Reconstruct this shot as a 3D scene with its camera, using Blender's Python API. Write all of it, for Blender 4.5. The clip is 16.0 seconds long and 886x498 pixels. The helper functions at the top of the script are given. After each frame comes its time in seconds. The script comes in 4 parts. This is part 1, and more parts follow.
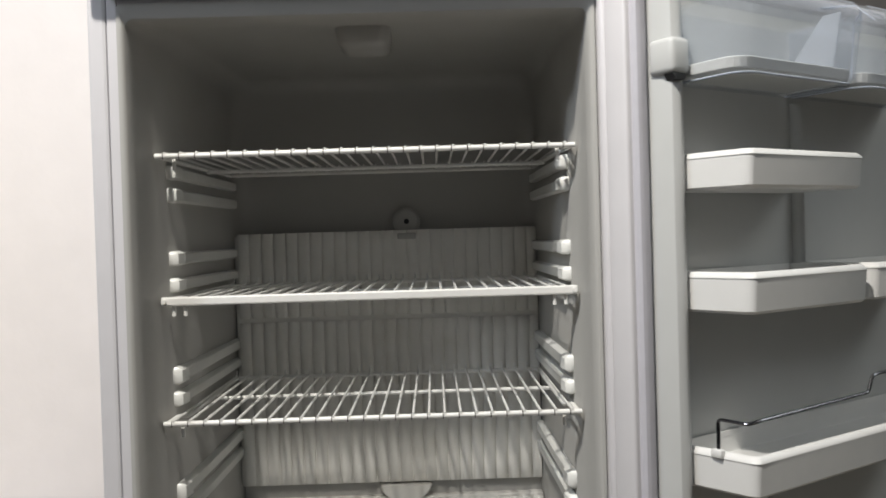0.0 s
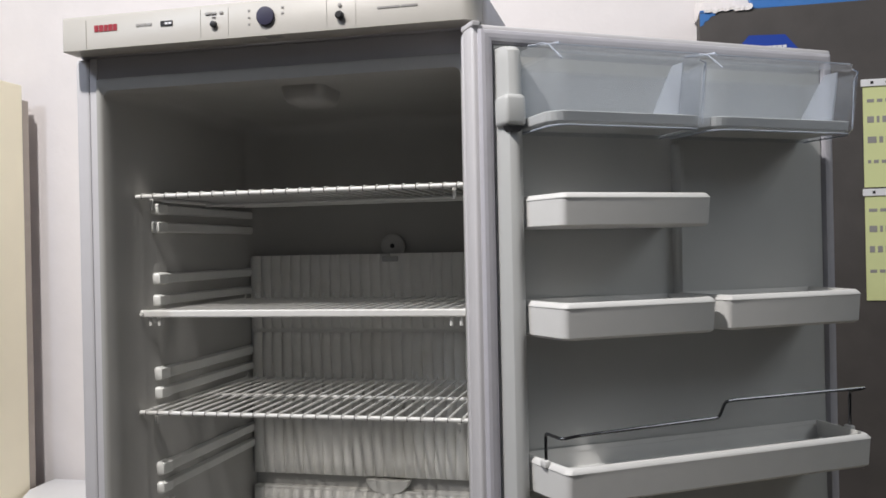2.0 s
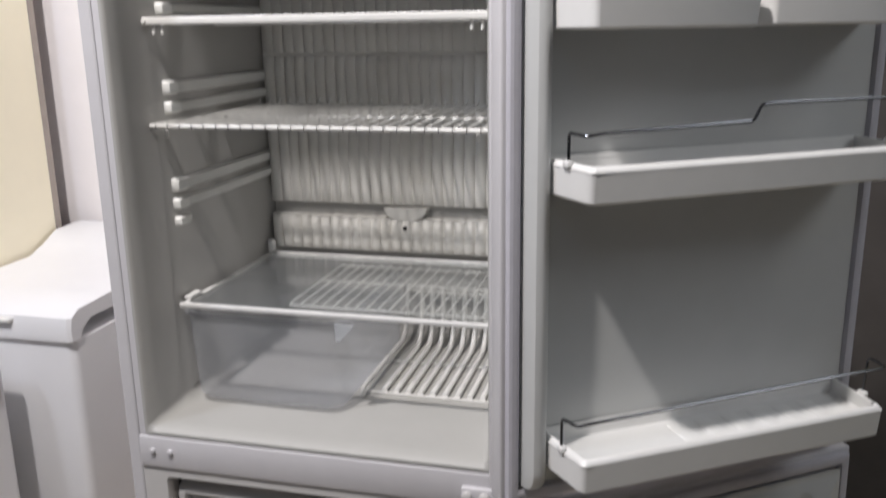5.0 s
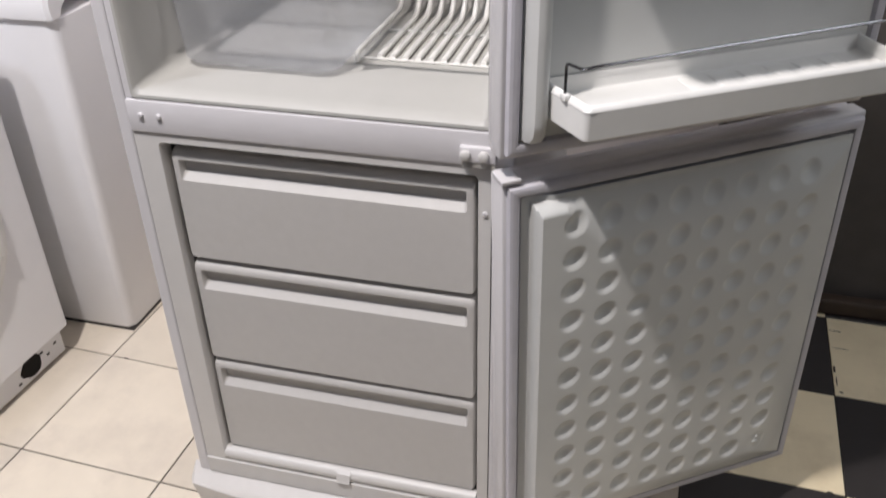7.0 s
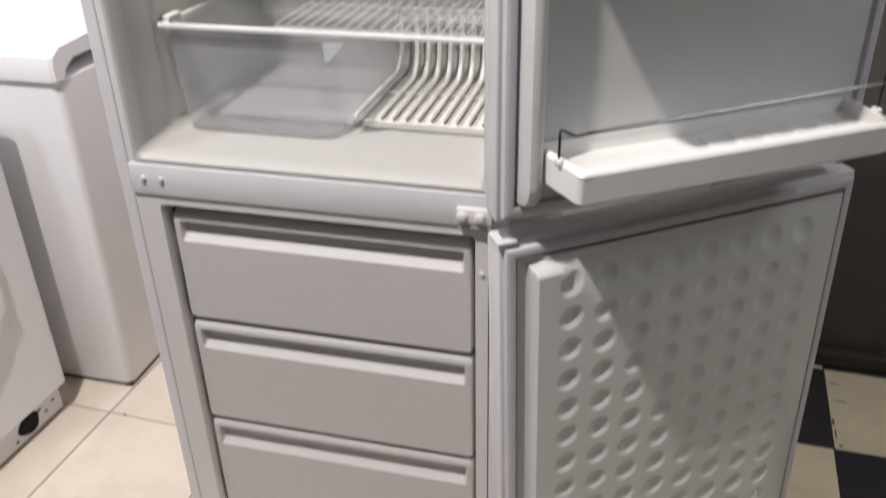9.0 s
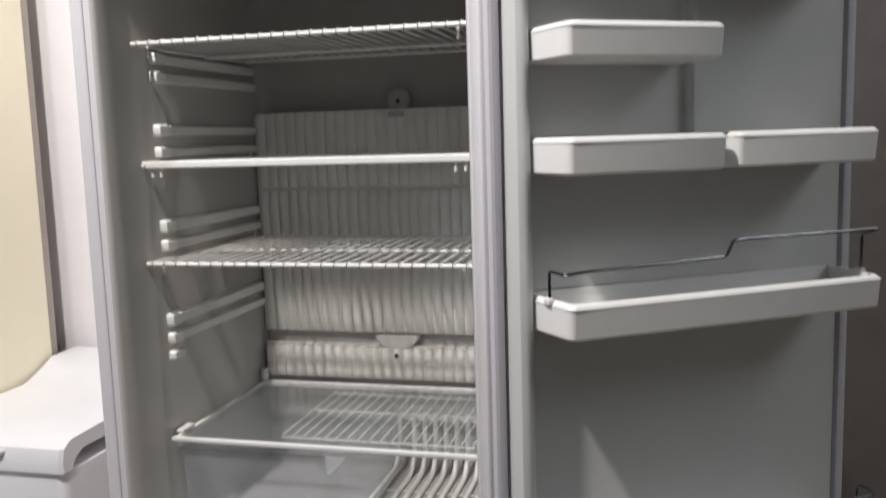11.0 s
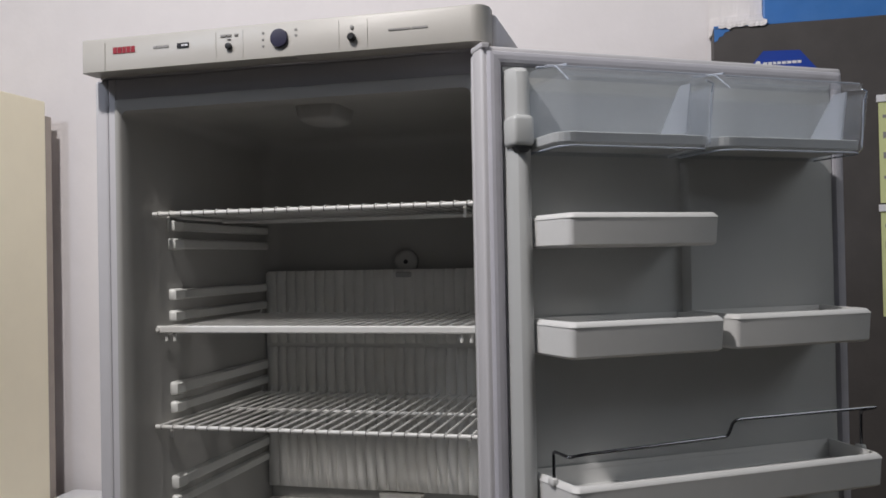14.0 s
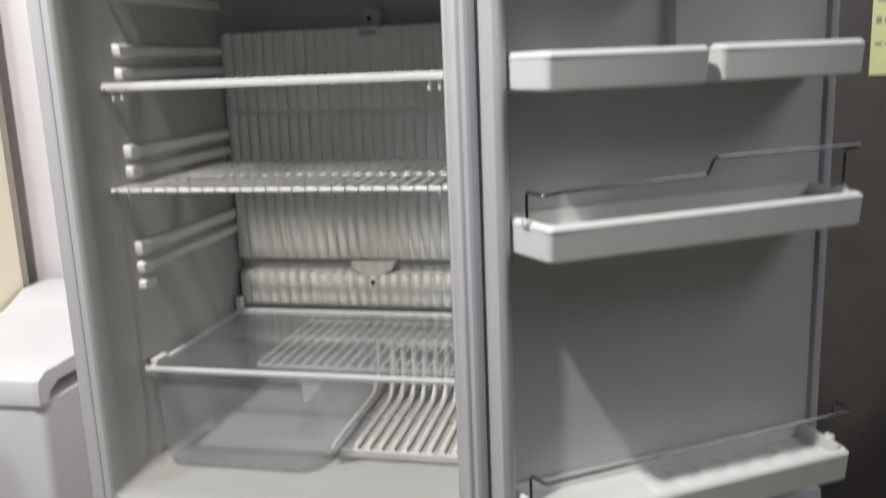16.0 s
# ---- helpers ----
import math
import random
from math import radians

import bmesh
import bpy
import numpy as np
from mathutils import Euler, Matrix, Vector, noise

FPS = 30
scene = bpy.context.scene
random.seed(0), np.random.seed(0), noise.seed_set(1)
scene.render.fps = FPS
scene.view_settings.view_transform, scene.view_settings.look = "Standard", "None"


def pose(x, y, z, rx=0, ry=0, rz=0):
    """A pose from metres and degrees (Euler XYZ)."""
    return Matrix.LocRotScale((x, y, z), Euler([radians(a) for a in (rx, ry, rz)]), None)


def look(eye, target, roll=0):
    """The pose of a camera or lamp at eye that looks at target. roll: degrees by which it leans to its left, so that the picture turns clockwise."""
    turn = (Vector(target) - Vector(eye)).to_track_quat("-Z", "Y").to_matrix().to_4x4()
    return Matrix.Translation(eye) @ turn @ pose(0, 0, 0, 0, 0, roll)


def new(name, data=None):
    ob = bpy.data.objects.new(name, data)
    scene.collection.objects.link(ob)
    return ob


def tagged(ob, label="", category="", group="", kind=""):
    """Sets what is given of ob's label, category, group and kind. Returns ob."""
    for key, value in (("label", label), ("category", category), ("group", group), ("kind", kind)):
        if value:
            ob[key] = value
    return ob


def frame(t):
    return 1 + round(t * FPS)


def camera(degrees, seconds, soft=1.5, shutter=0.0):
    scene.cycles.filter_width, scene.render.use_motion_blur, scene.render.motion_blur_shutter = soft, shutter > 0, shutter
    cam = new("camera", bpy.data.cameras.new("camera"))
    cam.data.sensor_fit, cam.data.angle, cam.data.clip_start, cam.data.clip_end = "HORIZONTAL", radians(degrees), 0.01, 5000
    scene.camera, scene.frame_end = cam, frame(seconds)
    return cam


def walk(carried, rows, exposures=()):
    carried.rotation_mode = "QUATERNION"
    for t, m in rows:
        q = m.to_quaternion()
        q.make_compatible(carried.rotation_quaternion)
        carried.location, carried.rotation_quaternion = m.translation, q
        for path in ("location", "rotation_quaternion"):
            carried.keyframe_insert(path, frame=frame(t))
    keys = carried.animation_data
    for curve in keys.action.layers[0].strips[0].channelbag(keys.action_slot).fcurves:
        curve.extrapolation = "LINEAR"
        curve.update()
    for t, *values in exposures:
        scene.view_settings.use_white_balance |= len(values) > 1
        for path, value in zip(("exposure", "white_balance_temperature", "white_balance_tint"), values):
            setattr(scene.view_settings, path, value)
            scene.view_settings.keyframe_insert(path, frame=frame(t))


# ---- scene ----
cam = camera(54.5, 16.0, soft=1.6, shutter=0.5)
PATH = [
    (0, (0.379, -0.974, 1.551), (0.4, 1.026, 1.521), -1.7),
    (0.5, (0.51, -1.039, 1.561), (0.384, 0.957, 1.544), -3.8),
    (1, (0.749, -1.054, 1.561), (0.351, 0.906, 1.536), 0.0),
    (1.5, (0.792, -1.083, 1.569), (0.334, 0.864, 1.573), -0.6),
    (2, (0.784, -1.089, 1.57), (0.335, 0.86, 1.569), -1.2),
    (2.5, (0.786, -1.091, 1.576), (0.331, 0.856, 1.608), -1.2),
    (3, (0.791, -1.099, 1.578), (0.326, 0.845, 1.642), -1.2),
    (3.5, (0.783, -1.094, 1.579), (0.324, 0.852, 1.593), -1.2),
    (4, (0.777, -1.077, 1.548), (0.304, 0.862, 1.424), -1.0),
    (4.5, (0.772, -1.059, 1.511), (0.301, 0.858, 1.19), -1.0),
    (5, (0.774, -1.046, 1.47), (0.287, 0.826, 0.965), -0.9),
    (5.2, (0.769, -1.043, 1.455), (0.288, 0.812, 0.883), -0.7),
    (7.3, (0.778, -1.02, 1.345), (0.339, 0.571, 0.215), -1.2),
    (7.5, (0.776, -1.019, 1.34), (0.344, 0.553, 0.181), -1.1),
    (8, (0.777, -1.013, 1.33), (0.351, 0.537, 0.139), -1.0),
    (8.5, (0.777, -1.014, 1.343), (0.344, 0.578, 0.212), -1.1),
    (9, (0.78, -1.025, 1.378), (0.324, 0.656, 0.396), -1.4),
    (9.5, (0.78, -1.037, 1.414), (0.307, 0.74, 0.627), -1.8),
    (10, (0.78, -1.044, 1.462), (0.301, 0.803, 0.862), -1.8),
    (10.2, (0.783, -1.048, 1.471), (0.298, 0.821, 0.945), -1.9),
    (12.3, (0.799, -1.1, 1.571), (0.314, 0.841, 1.56), -1.2),
    (12.5, (0.798, -1.104, 1.577), (0.311, 0.835, 1.575), -1.0),
    (13, (0.797, -1.108, 1.581), (0.304, 0.83, 1.612), -1.0),
    (13.5, (0.794, -1.102, 1.584), (0.3, 0.835, 1.619), -1.0),
    (14, (0.8, -1.098, 1.58), (0.306, 0.84, 1.604), -1.1),
    (14.5, (0.8, -1.088, 1.578), (0.325, 0.855, 1.57), -1.3),
    (15, (0.804, -1.078, 1.57), (0.331, 0.864, 1.513), -1.5),
    (15.5, (0.797, -1.063, 1.547), (0.342, 0.873, 1.334), -1.8),
    (16, (0.793, -1.038, 1.497), (0.352, 0.866, 1.074), -2.3),
]
GAIN = [(0, 0.08, 6600, 5), (0.5, 0.1, 6550, 4), (1, 0.05, 6500, 4), (1.5, -0.08, 6450, 6), (2, -0.1, 6400, 8), (2.5, -0.22, 6360, 9), (3, -0.62, 6320, 10), (3.5, -0.50, 6350, 10),
        (4, -0.25, 6400, 10), (4.5, -0.02, 6400, 10), (5, 0.31, 6380, 10), (7.5, 0.74, 6500, 11), (8, 0.77, 6530, 11), (8.5, 0.83, 6570, 11), (9, 0.78, 6600, 11),
        (9.5, 0.66, 6600, 11), (10, 0.55, 6600, 10), (12.5, -0.30, 6300, 8), (13.5, -0.57, 6320, 10), (14.5, -0.53, 6400, 8), (15, -0.38, 6450, 7), (15.5, -0.08, 6450, 7), (16, 0.3, 6400, 6)]
walk(cam, [(t, look(eye, target, roll)) for t, eye, target, roll in PATH], GAIN)

# ---- world, lamps, exposure ----
world = bpy.data.worlds.new("world")
scene.world = world
world.use_nodes = True
world.node_tree.nodes["Background"].inputs[0].default_value = (0.9, 0.93, 1.0, 1)
world.node_tree.nodes["Background"].inputs[1].default_value = 0.005


def lamp(name, eye, watts, radius, colour=(1, 0.96, 0.9)):
    d = bpy.data.lights.new(name, "POINT")
    d.shadow_soft_size, d.energy, d.color = radius, watts, colour
    ob = new(name, d)
    ob.location = eye
    return ob


# main lamp, out of view, placed from the shadows it casts
lamp("unseen_lamp", (-0.03, -0.975, 3.16), 192, 0.05, (1, 0.94, 0.905))
# added weak blue fill for daylight from behind the camera, not a ceiling lamp
lamp("unseen_lamp", (0.88, -2.45, 3.12), 7, 0.15, (0.72, 0.83, 1))
# unseen right lamp, shifted to brighten the floor and spare the door lining
lamp("unseen_lamp", (2.75, -0.15, 2.85), 38, 0.5, (0.93, 0.97, 1))
# unseen bluish fill, set to brighten the cream cabinet and narrow the loader's shadow
lamp("unseen_lamp", (-0.73, -0.88, 2.70), 38, 0.10, (0.80, 0.86, 1))


# ---- materials ----
def paint(name, colour, rough=0.5, metal=0.0, grain=0.03, scale=30.0, bump=0.05, stain=0.0, stain_colour=(0.3, 0.26, 0.2),
          stain_scale=6.0, coat=0.0, per_piece=0.0, bump_scale=None):
    """A surface with fine grain, broad unevenness and, where asked for, stains."""
    m = bpy.data.materials.new(name)
    m.use_nodes = True
    nt = m.node_tree
    b = nt.nodes["Principled BSDF"]
    b.inputs["Roughness"].default_value = rough
    b.inputs["Metallic"].default_value = metal
    b.inputs["Coat Weight"].default_value = coat
    tc = nt.nodes.new("ShaderNodeTexCoord")
    geo = nt.nodes.new("ShaderNodeNewGeometry")
    fine = nt.nodes.new("ShaderNodeTexNoise")
    fine.inputs["Scale"].default_value = scale
    fine.inputs["Detail"].default_value = 6
    broad = nt.nodes.new("ShaderNodeTexNoise")
    broad.inputs["Scale"].default_value = stain_scale
    broad.inputs["Detail"].default_value = 5
    broad.inputs["Roughness"].default_value = 0.65
    for n in (fine, broad):
        nt.links.new(geo.outputs["Position"], n.inputs["Vector"])
    mixf = nt.nodes.new("ShaderNodeMix")
    mixf.data_type = "RGBA"
    dark = tuple(c * (1 - grain * 3) for c in colour)
    light = tuple(min(1, c * (1 + grain * 1.5)) for c in colour)
    mixf.inputs["A"].default_value = (*dark, 1)
    mixf.inputs["B"].default_value = (*light, 1)
    nt.links.new(fine.outputs["Fac"], mixf.inputs["Factor"])
    out = mixf.outputs["Result"]
    if stain > 0:
        ramp = nt.nodes.new("ShaderNodeMapRange")
        ramp.inputs["From Min"].default_value = 0.48
        ramp.inputs["From Max"].default_value = 0.75
        ramp.inputs["To Max"].default_value = stain
        nt.links.new(broad.outputs["Fac"], ramp.inputs["Value"])
        mixs = nt.nodes.new("ShaderNodeMix")
        mixs.data_type = "RGBA"
        nt.links.new(ramp.outputs["Result"], mixs.inputs["Factor"])
        nt.links.new(out, mixs.inputs["A"])
        mixs.inputs["B"].default_value = (*stain_colour, 1)
        out = mixs.outputs["Result"]
    if per_piece > 0:
        info = nt.nodes.new("ShaderNodeObjectInfo")
        hsv = nt.nodes.new("ShaderNodeHueSaturation")
        rng = nt.nodes.new("ShaderNodeMapRange")
        rng.inputs["To Min"].default_value = 1 - per_piece
        rng.inputs["To Max"].default_value = 1 + per_piece * 0.5
        nt.links.new(info.outputs["Random"], rng.inputs["Value"])
        nt.links.new(rng.outputs["Result"], hsv.inputs["Value"])
        nt.links.new(out, hsv.inputs["Color"])
        out = hsv.outputs["Color"]
    nt.links.new(out, b.inputs["Base Color"])
    rr = nt.nodes.new("ShaderNodeMapRange")
    rr.inputs["To Min"].default_value = max(0.03, rough - 0.08)
    rr.inputs["To Max"].default_value = min(1, rough + 0.1)
    nt.links.new(broad.outputs["Fac"], rr.inputs["Value"])
    nt.links.new(rr.outputs["Result"], b.inputs["Roughness"])
    if bump > 0:
        bn = nt.nodes.new("ShaderNodeTexNoise")
        bn.inputs["Scale"].default_value = bump_scale or scale * 6
        bn.inputs["Detail"].default_value = 4
        nt.links.new(geo.outputs["Position"], bn.inputs["Vector"])
        bp = nt.nodes.new("ShaderNodeBump")
        bp.inputs["Strength"].default_value = bump
        bp.inputs["Distance"].default_value = 0.002
        nt.links.new(bn.outputs["Fac"], bp.inputs["Height"])
        nt.links.new(bp.outputs["Normal"], b.inputs["Normal"])
    return m


def clear(name, tint, rough=0.06, gloss=0.9, haze=0.0):
    """Clear plastic or glass: see-through, with a glossy coat that grows at grazing angles and some haze."""
    m = bpy.data.materials.new(name)
    m.use_nodes = True
    nt = m.node_tree
    nt.nodes.remove(nt.nodes["Principled BSDF"])
    out = nt.nodes["Material Output"]
    tr = nt.nodes.new("ShaderNodeBsdfTransparent")
    tr.inputs["Color"].default_value = (*tint, 1)
    gl = nt.nodes.new("ShaderNodeBsdfGlossy")
    gl.inputs["Roughness"].default_value = rough
    lw = nt.nodes.new("ShaderNodeLayerWeight")
    lw.inputs["Blend"].default_value = 0.5
    pw = nt.nodes.new("ShaderNodeMath")
    pw.operation = "POWER"
    pw.inputs[1].default_value = 4.0
    nt.links.new(lw.outputs["Facing"], pw.inputs[0])
    mul = nt.nodes.new("ShaderNodeMath")
    mul.operation = "MULTIPLY_ADD"
    mul.inputs[1].default_value = 0.55 * gloss
    mul.inputs[2].default_value = 0.035
    nt.links.new(pw.outputs[0], mul.inputs[0])
    df = nt.nodes.new("ShaderNodeBsdfDiffuse")
    df.inputs["Color"].default_value = (0.85, 0.87, 0.9, 1)
    tl = nt.nodes.new("ShaderNodeBsdfTranslucent")
    tl.inputs["Color"].default_value = (0.85, 0.87, 0.9, 1)
    add = nt.nodes.new("ShaderNodeMixShader")
    add.inputs[0].default_value = 0.5
    nt.links.new(df.outputs[0], add.inputs[1])
    nt.links.new(tl.outputs[0], add.inputs[2])
    body = nt.nodes.new("ShaderNodeMixShader")
    body.inputs[0].default_value = haze
    nt.links.new(tr.outputs[0], body.inputs[1])
    nt.links.new(add.outputs[0], body.inputs[2])
    mix = nt.nodes.new("ShaderNodeMixShader")
    nt.links.new(mul.outputs[0], mix.inputs[0])
    nt.links.new(body.outputs[0], mix.inputs[1])
    nt.links.new(gl.outputs[0], mix.inputs[2])
    nt.links.new(mix.outputs[0], out.inputs["Surface"])
    return m


ENAMEL = paint("white_enamel", (0.58, 0.565, 0.55), 0.38, grain=0.02, scale=25, bump=0.04, stain=0.10, stain_colour=(0.5, 0.46, 0.4), stain_scale=9)
STEEL = paint("silver_lacquer", (0.60, 0.585, 0.60), 0.34, grain=0.02, scale=25, bump=0.03, stain=0.08, stain_colour=(0.45, 0.43, 0.42))
# white plastic set darker than it is, to put interior shade into the colour
LINER = paint("shaded_liner_plastic", (0.422, 0.415, 0.396), 0.5, grain=0.02, scale=18, bump=0.03, stain=0.10, stain_colour=(0.38, 0.375, 0.335), stain_scale=7)
PLASTIC = paint("white_plastic", (0.72, 0.715, 0.70), 0.4, grain=0.015, scale=40, bump=0.03, stain=0.06, stain_colour=(0.5, 0.47, 0.4), stain_scale=14)
DOORLINER = paint("door_liner_plastic", (0.525, 0.530, 0.520), 0.40, grain=0.02, scale=20, bump=0.03, stain=0.10, stain_colour=(0.45, 0.46, 0.42), stain_scale=8)
PLINTH = paint("plinth_plastic", (0.57, 0.55, 0.535), 0.45, grain=0.02, scale=40, bump=0.04, stain=0.15, stain_colour=(0.42, 0.39, 0.33), stain_scale=9)
DRAWER = paint("drawer_plastic", (0.495, 0.48, 0.465), 0.5, grain=0.02, scale=60, bump=0.10, stain=0.08, stain_colour=(0.45, 0.42, 0.36), stain_scale=10)
FASCIA = paint("beige_fascia_plastic", (0.44, 0.42, 0.385), 0.42, grain=0.015, scale=40, bump=0.04, stain=0.08, stain_colour=(0.42, 0.39, 0.32), stain_scale=12)
DARKMARK = paint("dark_mark", (0.10, 0.095, 0.085), 0.9, grain=0.2, scale=80, bump=0.2)
FAINT = paint("faint_print_and_shade", (0.34, 0.325, 0.30), 0.5, grain=0.02, bump=0.0)
# dark colour stands in for the shade in the gaps round the drawers
FREEZE = paint("freezer_gap_shade", (0.16, 0.155, 0.15), 0.6, grain=0.04, bump=0.05)
GASKET = paint("grey_rubber", (0.50, 0.49, 0.53), 0.55, grain=0.03, scale=50, bump=0.05, stain=0.15, stain_colour=(0.3, 0.28, 0.28), stain_scale=16)
WIRE = paint("coated_wire", (0.78, 0.77, 0.74), 0.35, grain=0.03, scale=60, bump=0.03)
RUNNER = paint("runner_plastic", (0.78, 0.78, 0.75), 0.3, grain=0.02, scale=40, bump=0.03)
RIB = paint("ribbed_panel_plastic", (0.74, 0.725, 0.685), 0.45, grain=0.03, scale=30, bump=0.05, stain=0.2, stain_colour=(0.5, 0.45, 0.34), stain_scale=12)
CHROME = paint("chrome", (0.15, 0.15, 0.16), 0.22, metal=1.0, grain=0.02, bump=0.0)
WALL = paint("white_wall_paint", (0.83, 0.79, 0.79), 0.75, grain=0.02, scale=12, bump=0.25, stain=0.10, stain_colour=(0.6, 0.57, 0.56), stain_scale=2.5, bump_scale=60)
DARKWALL = paint("charcoal_cladding", (0.076, 0.068, 0.065), 0.65, grain=0.12, scale=14, bump=0.2, stain=0.3, stain_colour=(0.085, 0.075, 0.068), stain_scale=3)
SKIRT = paint("brown_skirting", (0.05, 0.032, 0.022), 0.6, grain=0.15, scale=30, bump=0.2)
BLUE = paint("blue_film", (0.05, 0.19, 0.52), 0.4, grain=0.05, scale=20, bump=0.2, stain=0.25, stain_colour=(0.12, 0.28, 0.6), stain_scale=9)
SIGNBLUE = paint("sign_blue", (0.008, 0.05, 0.36), 0.45, grain=0.03, scale=20, bump=0.0)
PAPER = paint("torn_paper", (0.84, 0.80, 0.79), 0.85, grain=0.03, scale=20, bump=0.3)
YELLOW = paint("yellow_paper", (0.68, 0.72, 0.36), 0.7, grain=0.03, scale=15, bump=0.05)
WHITE = paint("white_print", (0.78, 0.78, 0.8), 0.5, grain=0.01, bump=0.0)
VOID = paint("dark_hollow", (0.007, 0.0045, 0.0035), 1.0, grain=0.3, scale=40, bump=0.0)
BLACK = paint("black_plastic", (0.015, 0.015, 0.017), 0.45, grain=0.05, bump=0.02)
INK = paint("grey_print", (0.30, 0.29, 0.28), 0.6, grain=0.03, bump=0.0)
RED = paint("red_print", (0.30, 0.016, 0.03), 0.5, grain=0.03, bump=0.0)
KNOB = paint("dark_blue_knob", (0.03, 0.028, 0.06), 0.42, grain=0.05, bump=0.02)
CREAM = paint("cream_lacquer", (0.92, 0.85, 0.66), 0.55, grain=0.02, scale=10, bump=0.06, stain=0.08, stain_colour=(0.6, 0.52, 0.36), stain_scale=3)
BROWNBACK = paint("dark_cabinet_back", (0.40, 0.35, 0.31), 0.7, grain=0.06, scale=20, bump=0.1)
WASHER = paint("white_washer_lacquer", (0.78, 0.78, 0.80), 0.4, grain=0.015, scale=20, bump=0.04, stain=0.10, stain_colour=(0.55, 0.53, 0.5), stain_scale=5)
TILE = paint("beige_floor_tile", (0.69, 0.62, 0.52), 0.35, grain=0.05, scale=9, bump=0.05, stain=0.45, stain_colour=(0.42, 0.37, 0.33), stain_scale=5, per_piece=0.10)
TILECREAM = paint("cream_floor_tile", (0.82, 0.71, 0.50), 0.4, grain=0.05, scale=9, bump=0.06, stain=0.35, stain_colour=(0.45, 0.34, 0.2), stain_scale=6, per_piece=0.06)
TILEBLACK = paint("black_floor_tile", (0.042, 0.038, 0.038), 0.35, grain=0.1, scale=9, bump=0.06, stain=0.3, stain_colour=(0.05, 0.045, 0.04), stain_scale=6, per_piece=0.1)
GROUT = paint("grout", (0.045, 0.038, 0.032), 0.9, grain=0.15, scale=40, bump=0.2)
CEIL = paint("grey_ceiling", (0.10, 0.10, 0.105), 0.9, grain=0.02, scale=8, bump=0.1)
CLEAR = clear("clear_plastic", (0.965, 0.978, 0.998), 0.08, 1.0, 0.075)
CRISP = clear("crisper_plastic", (0.985, 0.985, 0.99), 0.25, 0.2, 0.17)
FROST = clear("frosted_plastic", (0.97, 0.975, 0.98), 0.2, 0.4, 0.5)
MIST = clear("misted_plastic", (0.9, 0.92, 0.95), 0.2, 0.6, 0.34)
# pale colour for thin rods that draw highlights on the clear bins
EDGE_GLINT = paint("edge_highlight", (0.42, 0.46, 0.54), 0.12, grain=0.01, bump=0.0, coat=0.5)
GLASS = clear("shelf_glass", (0.97, 0.98, 0.975), 0.04, 1.0, 0.07)

# ---- building helpers ----
PLACE = {}


def thing(name, at, label, category, group="", kind="", turn=0.0):
    e = new(name)
    m = pose(*at, 0, 0, turn)
    e.matrix_basis = m
    e.empty_display_size = 0.1
    PLACE[e] = m
    return tagged(e, label, category, group, kind)


def part(name, bm, material, parent=None, label="", frame_m=None, smooth=False):
    """Links a bmesh, built in the coordinates of frame_m, as one mesh under a thing or a part."""
    me = bpy.data.meshes.new(name)
    lo = Vector((min(v.co.x for v in bm.verts), min(v.co.y for v in bm.verts), min(v.co.z for v in bm.verts)))
    hi = Vector((max(v.co.x for v in bm.verts), max(v.co.y for v in bm.verts), max(v.co.z for v in bm.verts)))
    c = (lo + hi) / 2
    c.z = lo.z
    bmesh.ops.translate(bm, verts=bm.verts, vec=-c)
    bmesh.ops.recalc_face_normals(bm, faces=bm.faces)
    bm.to_mesh(me)
    bm.free()
    me.materials.append(material)
    if smooth:
        for p in me.polygons:
            p.use_smooth = True
        me.set_sharp_from_angle(angle=radians(38))
    ob = new(name, me)
    m = (frame_m or Matrix()) @ Matrix.Translation(c)
    PLACE[ob] = m
    if parent:
        ob.parent = parent
        ob.matrix_basis = PLACE[parent].inverted() @ m
    else:
        ob.matrix_basis = m
    if label:
        ob["label"] = label
    return ob


def box(x0, x1, y0, y1, z0, z1, r=0.0, seg=2, bm=None):
    """A box between two corners with rounded edges, added to bm."""
    tmp = bmesh.new()
    bmesh.ops.create_cube(tmp, size=1)
    for v in tmp.verts:
        v.co = Vector(((x0 + x1) / 2 + v.co.x * (x1 - x0), (y0 + y1) / 2 + v.co.y * (y1 - y0), (z0 + z1) / 2 + v.co.z * (z1 - z0)))
    if r > 0:
        bmesh.ops.bevel(tmp, geom=list(tmp.edges), offset=r, segments=seg, affect="EDGES", profile=0.5)
    return merge(bm, tmp)


def merge(bm, tmp):
    if bm is None:
        return tmp
    me = bpy.data.meshes.new("joined")
    tmp.to_mesh(me)
    tmp.free()
    bm.from_mesh(me)
    bpy.data.meshes.remove(me)
    return bm


def loft(loops, cap_first=False, cap_last=False, bm=None, closed=True):
    """Skins a row of loops that have the same number of points."""
    bm = bm or bmesh.new()
    rows = [[bm.verts.new(p) for p in loop] for loop in loops]
    n = len(rows[0])
    for a, b in zip(rows, rows[1:]):
        for i in range(n if closed else n - 1):
            j = (i + 1) % n
            bm.faces.new((a[i], a[j], b[j], b[i]))
    if cap_first:
        bm.faces.new(rows[0])
    if cap_last:
        bm.faces.new(rows[-1])
    return bm


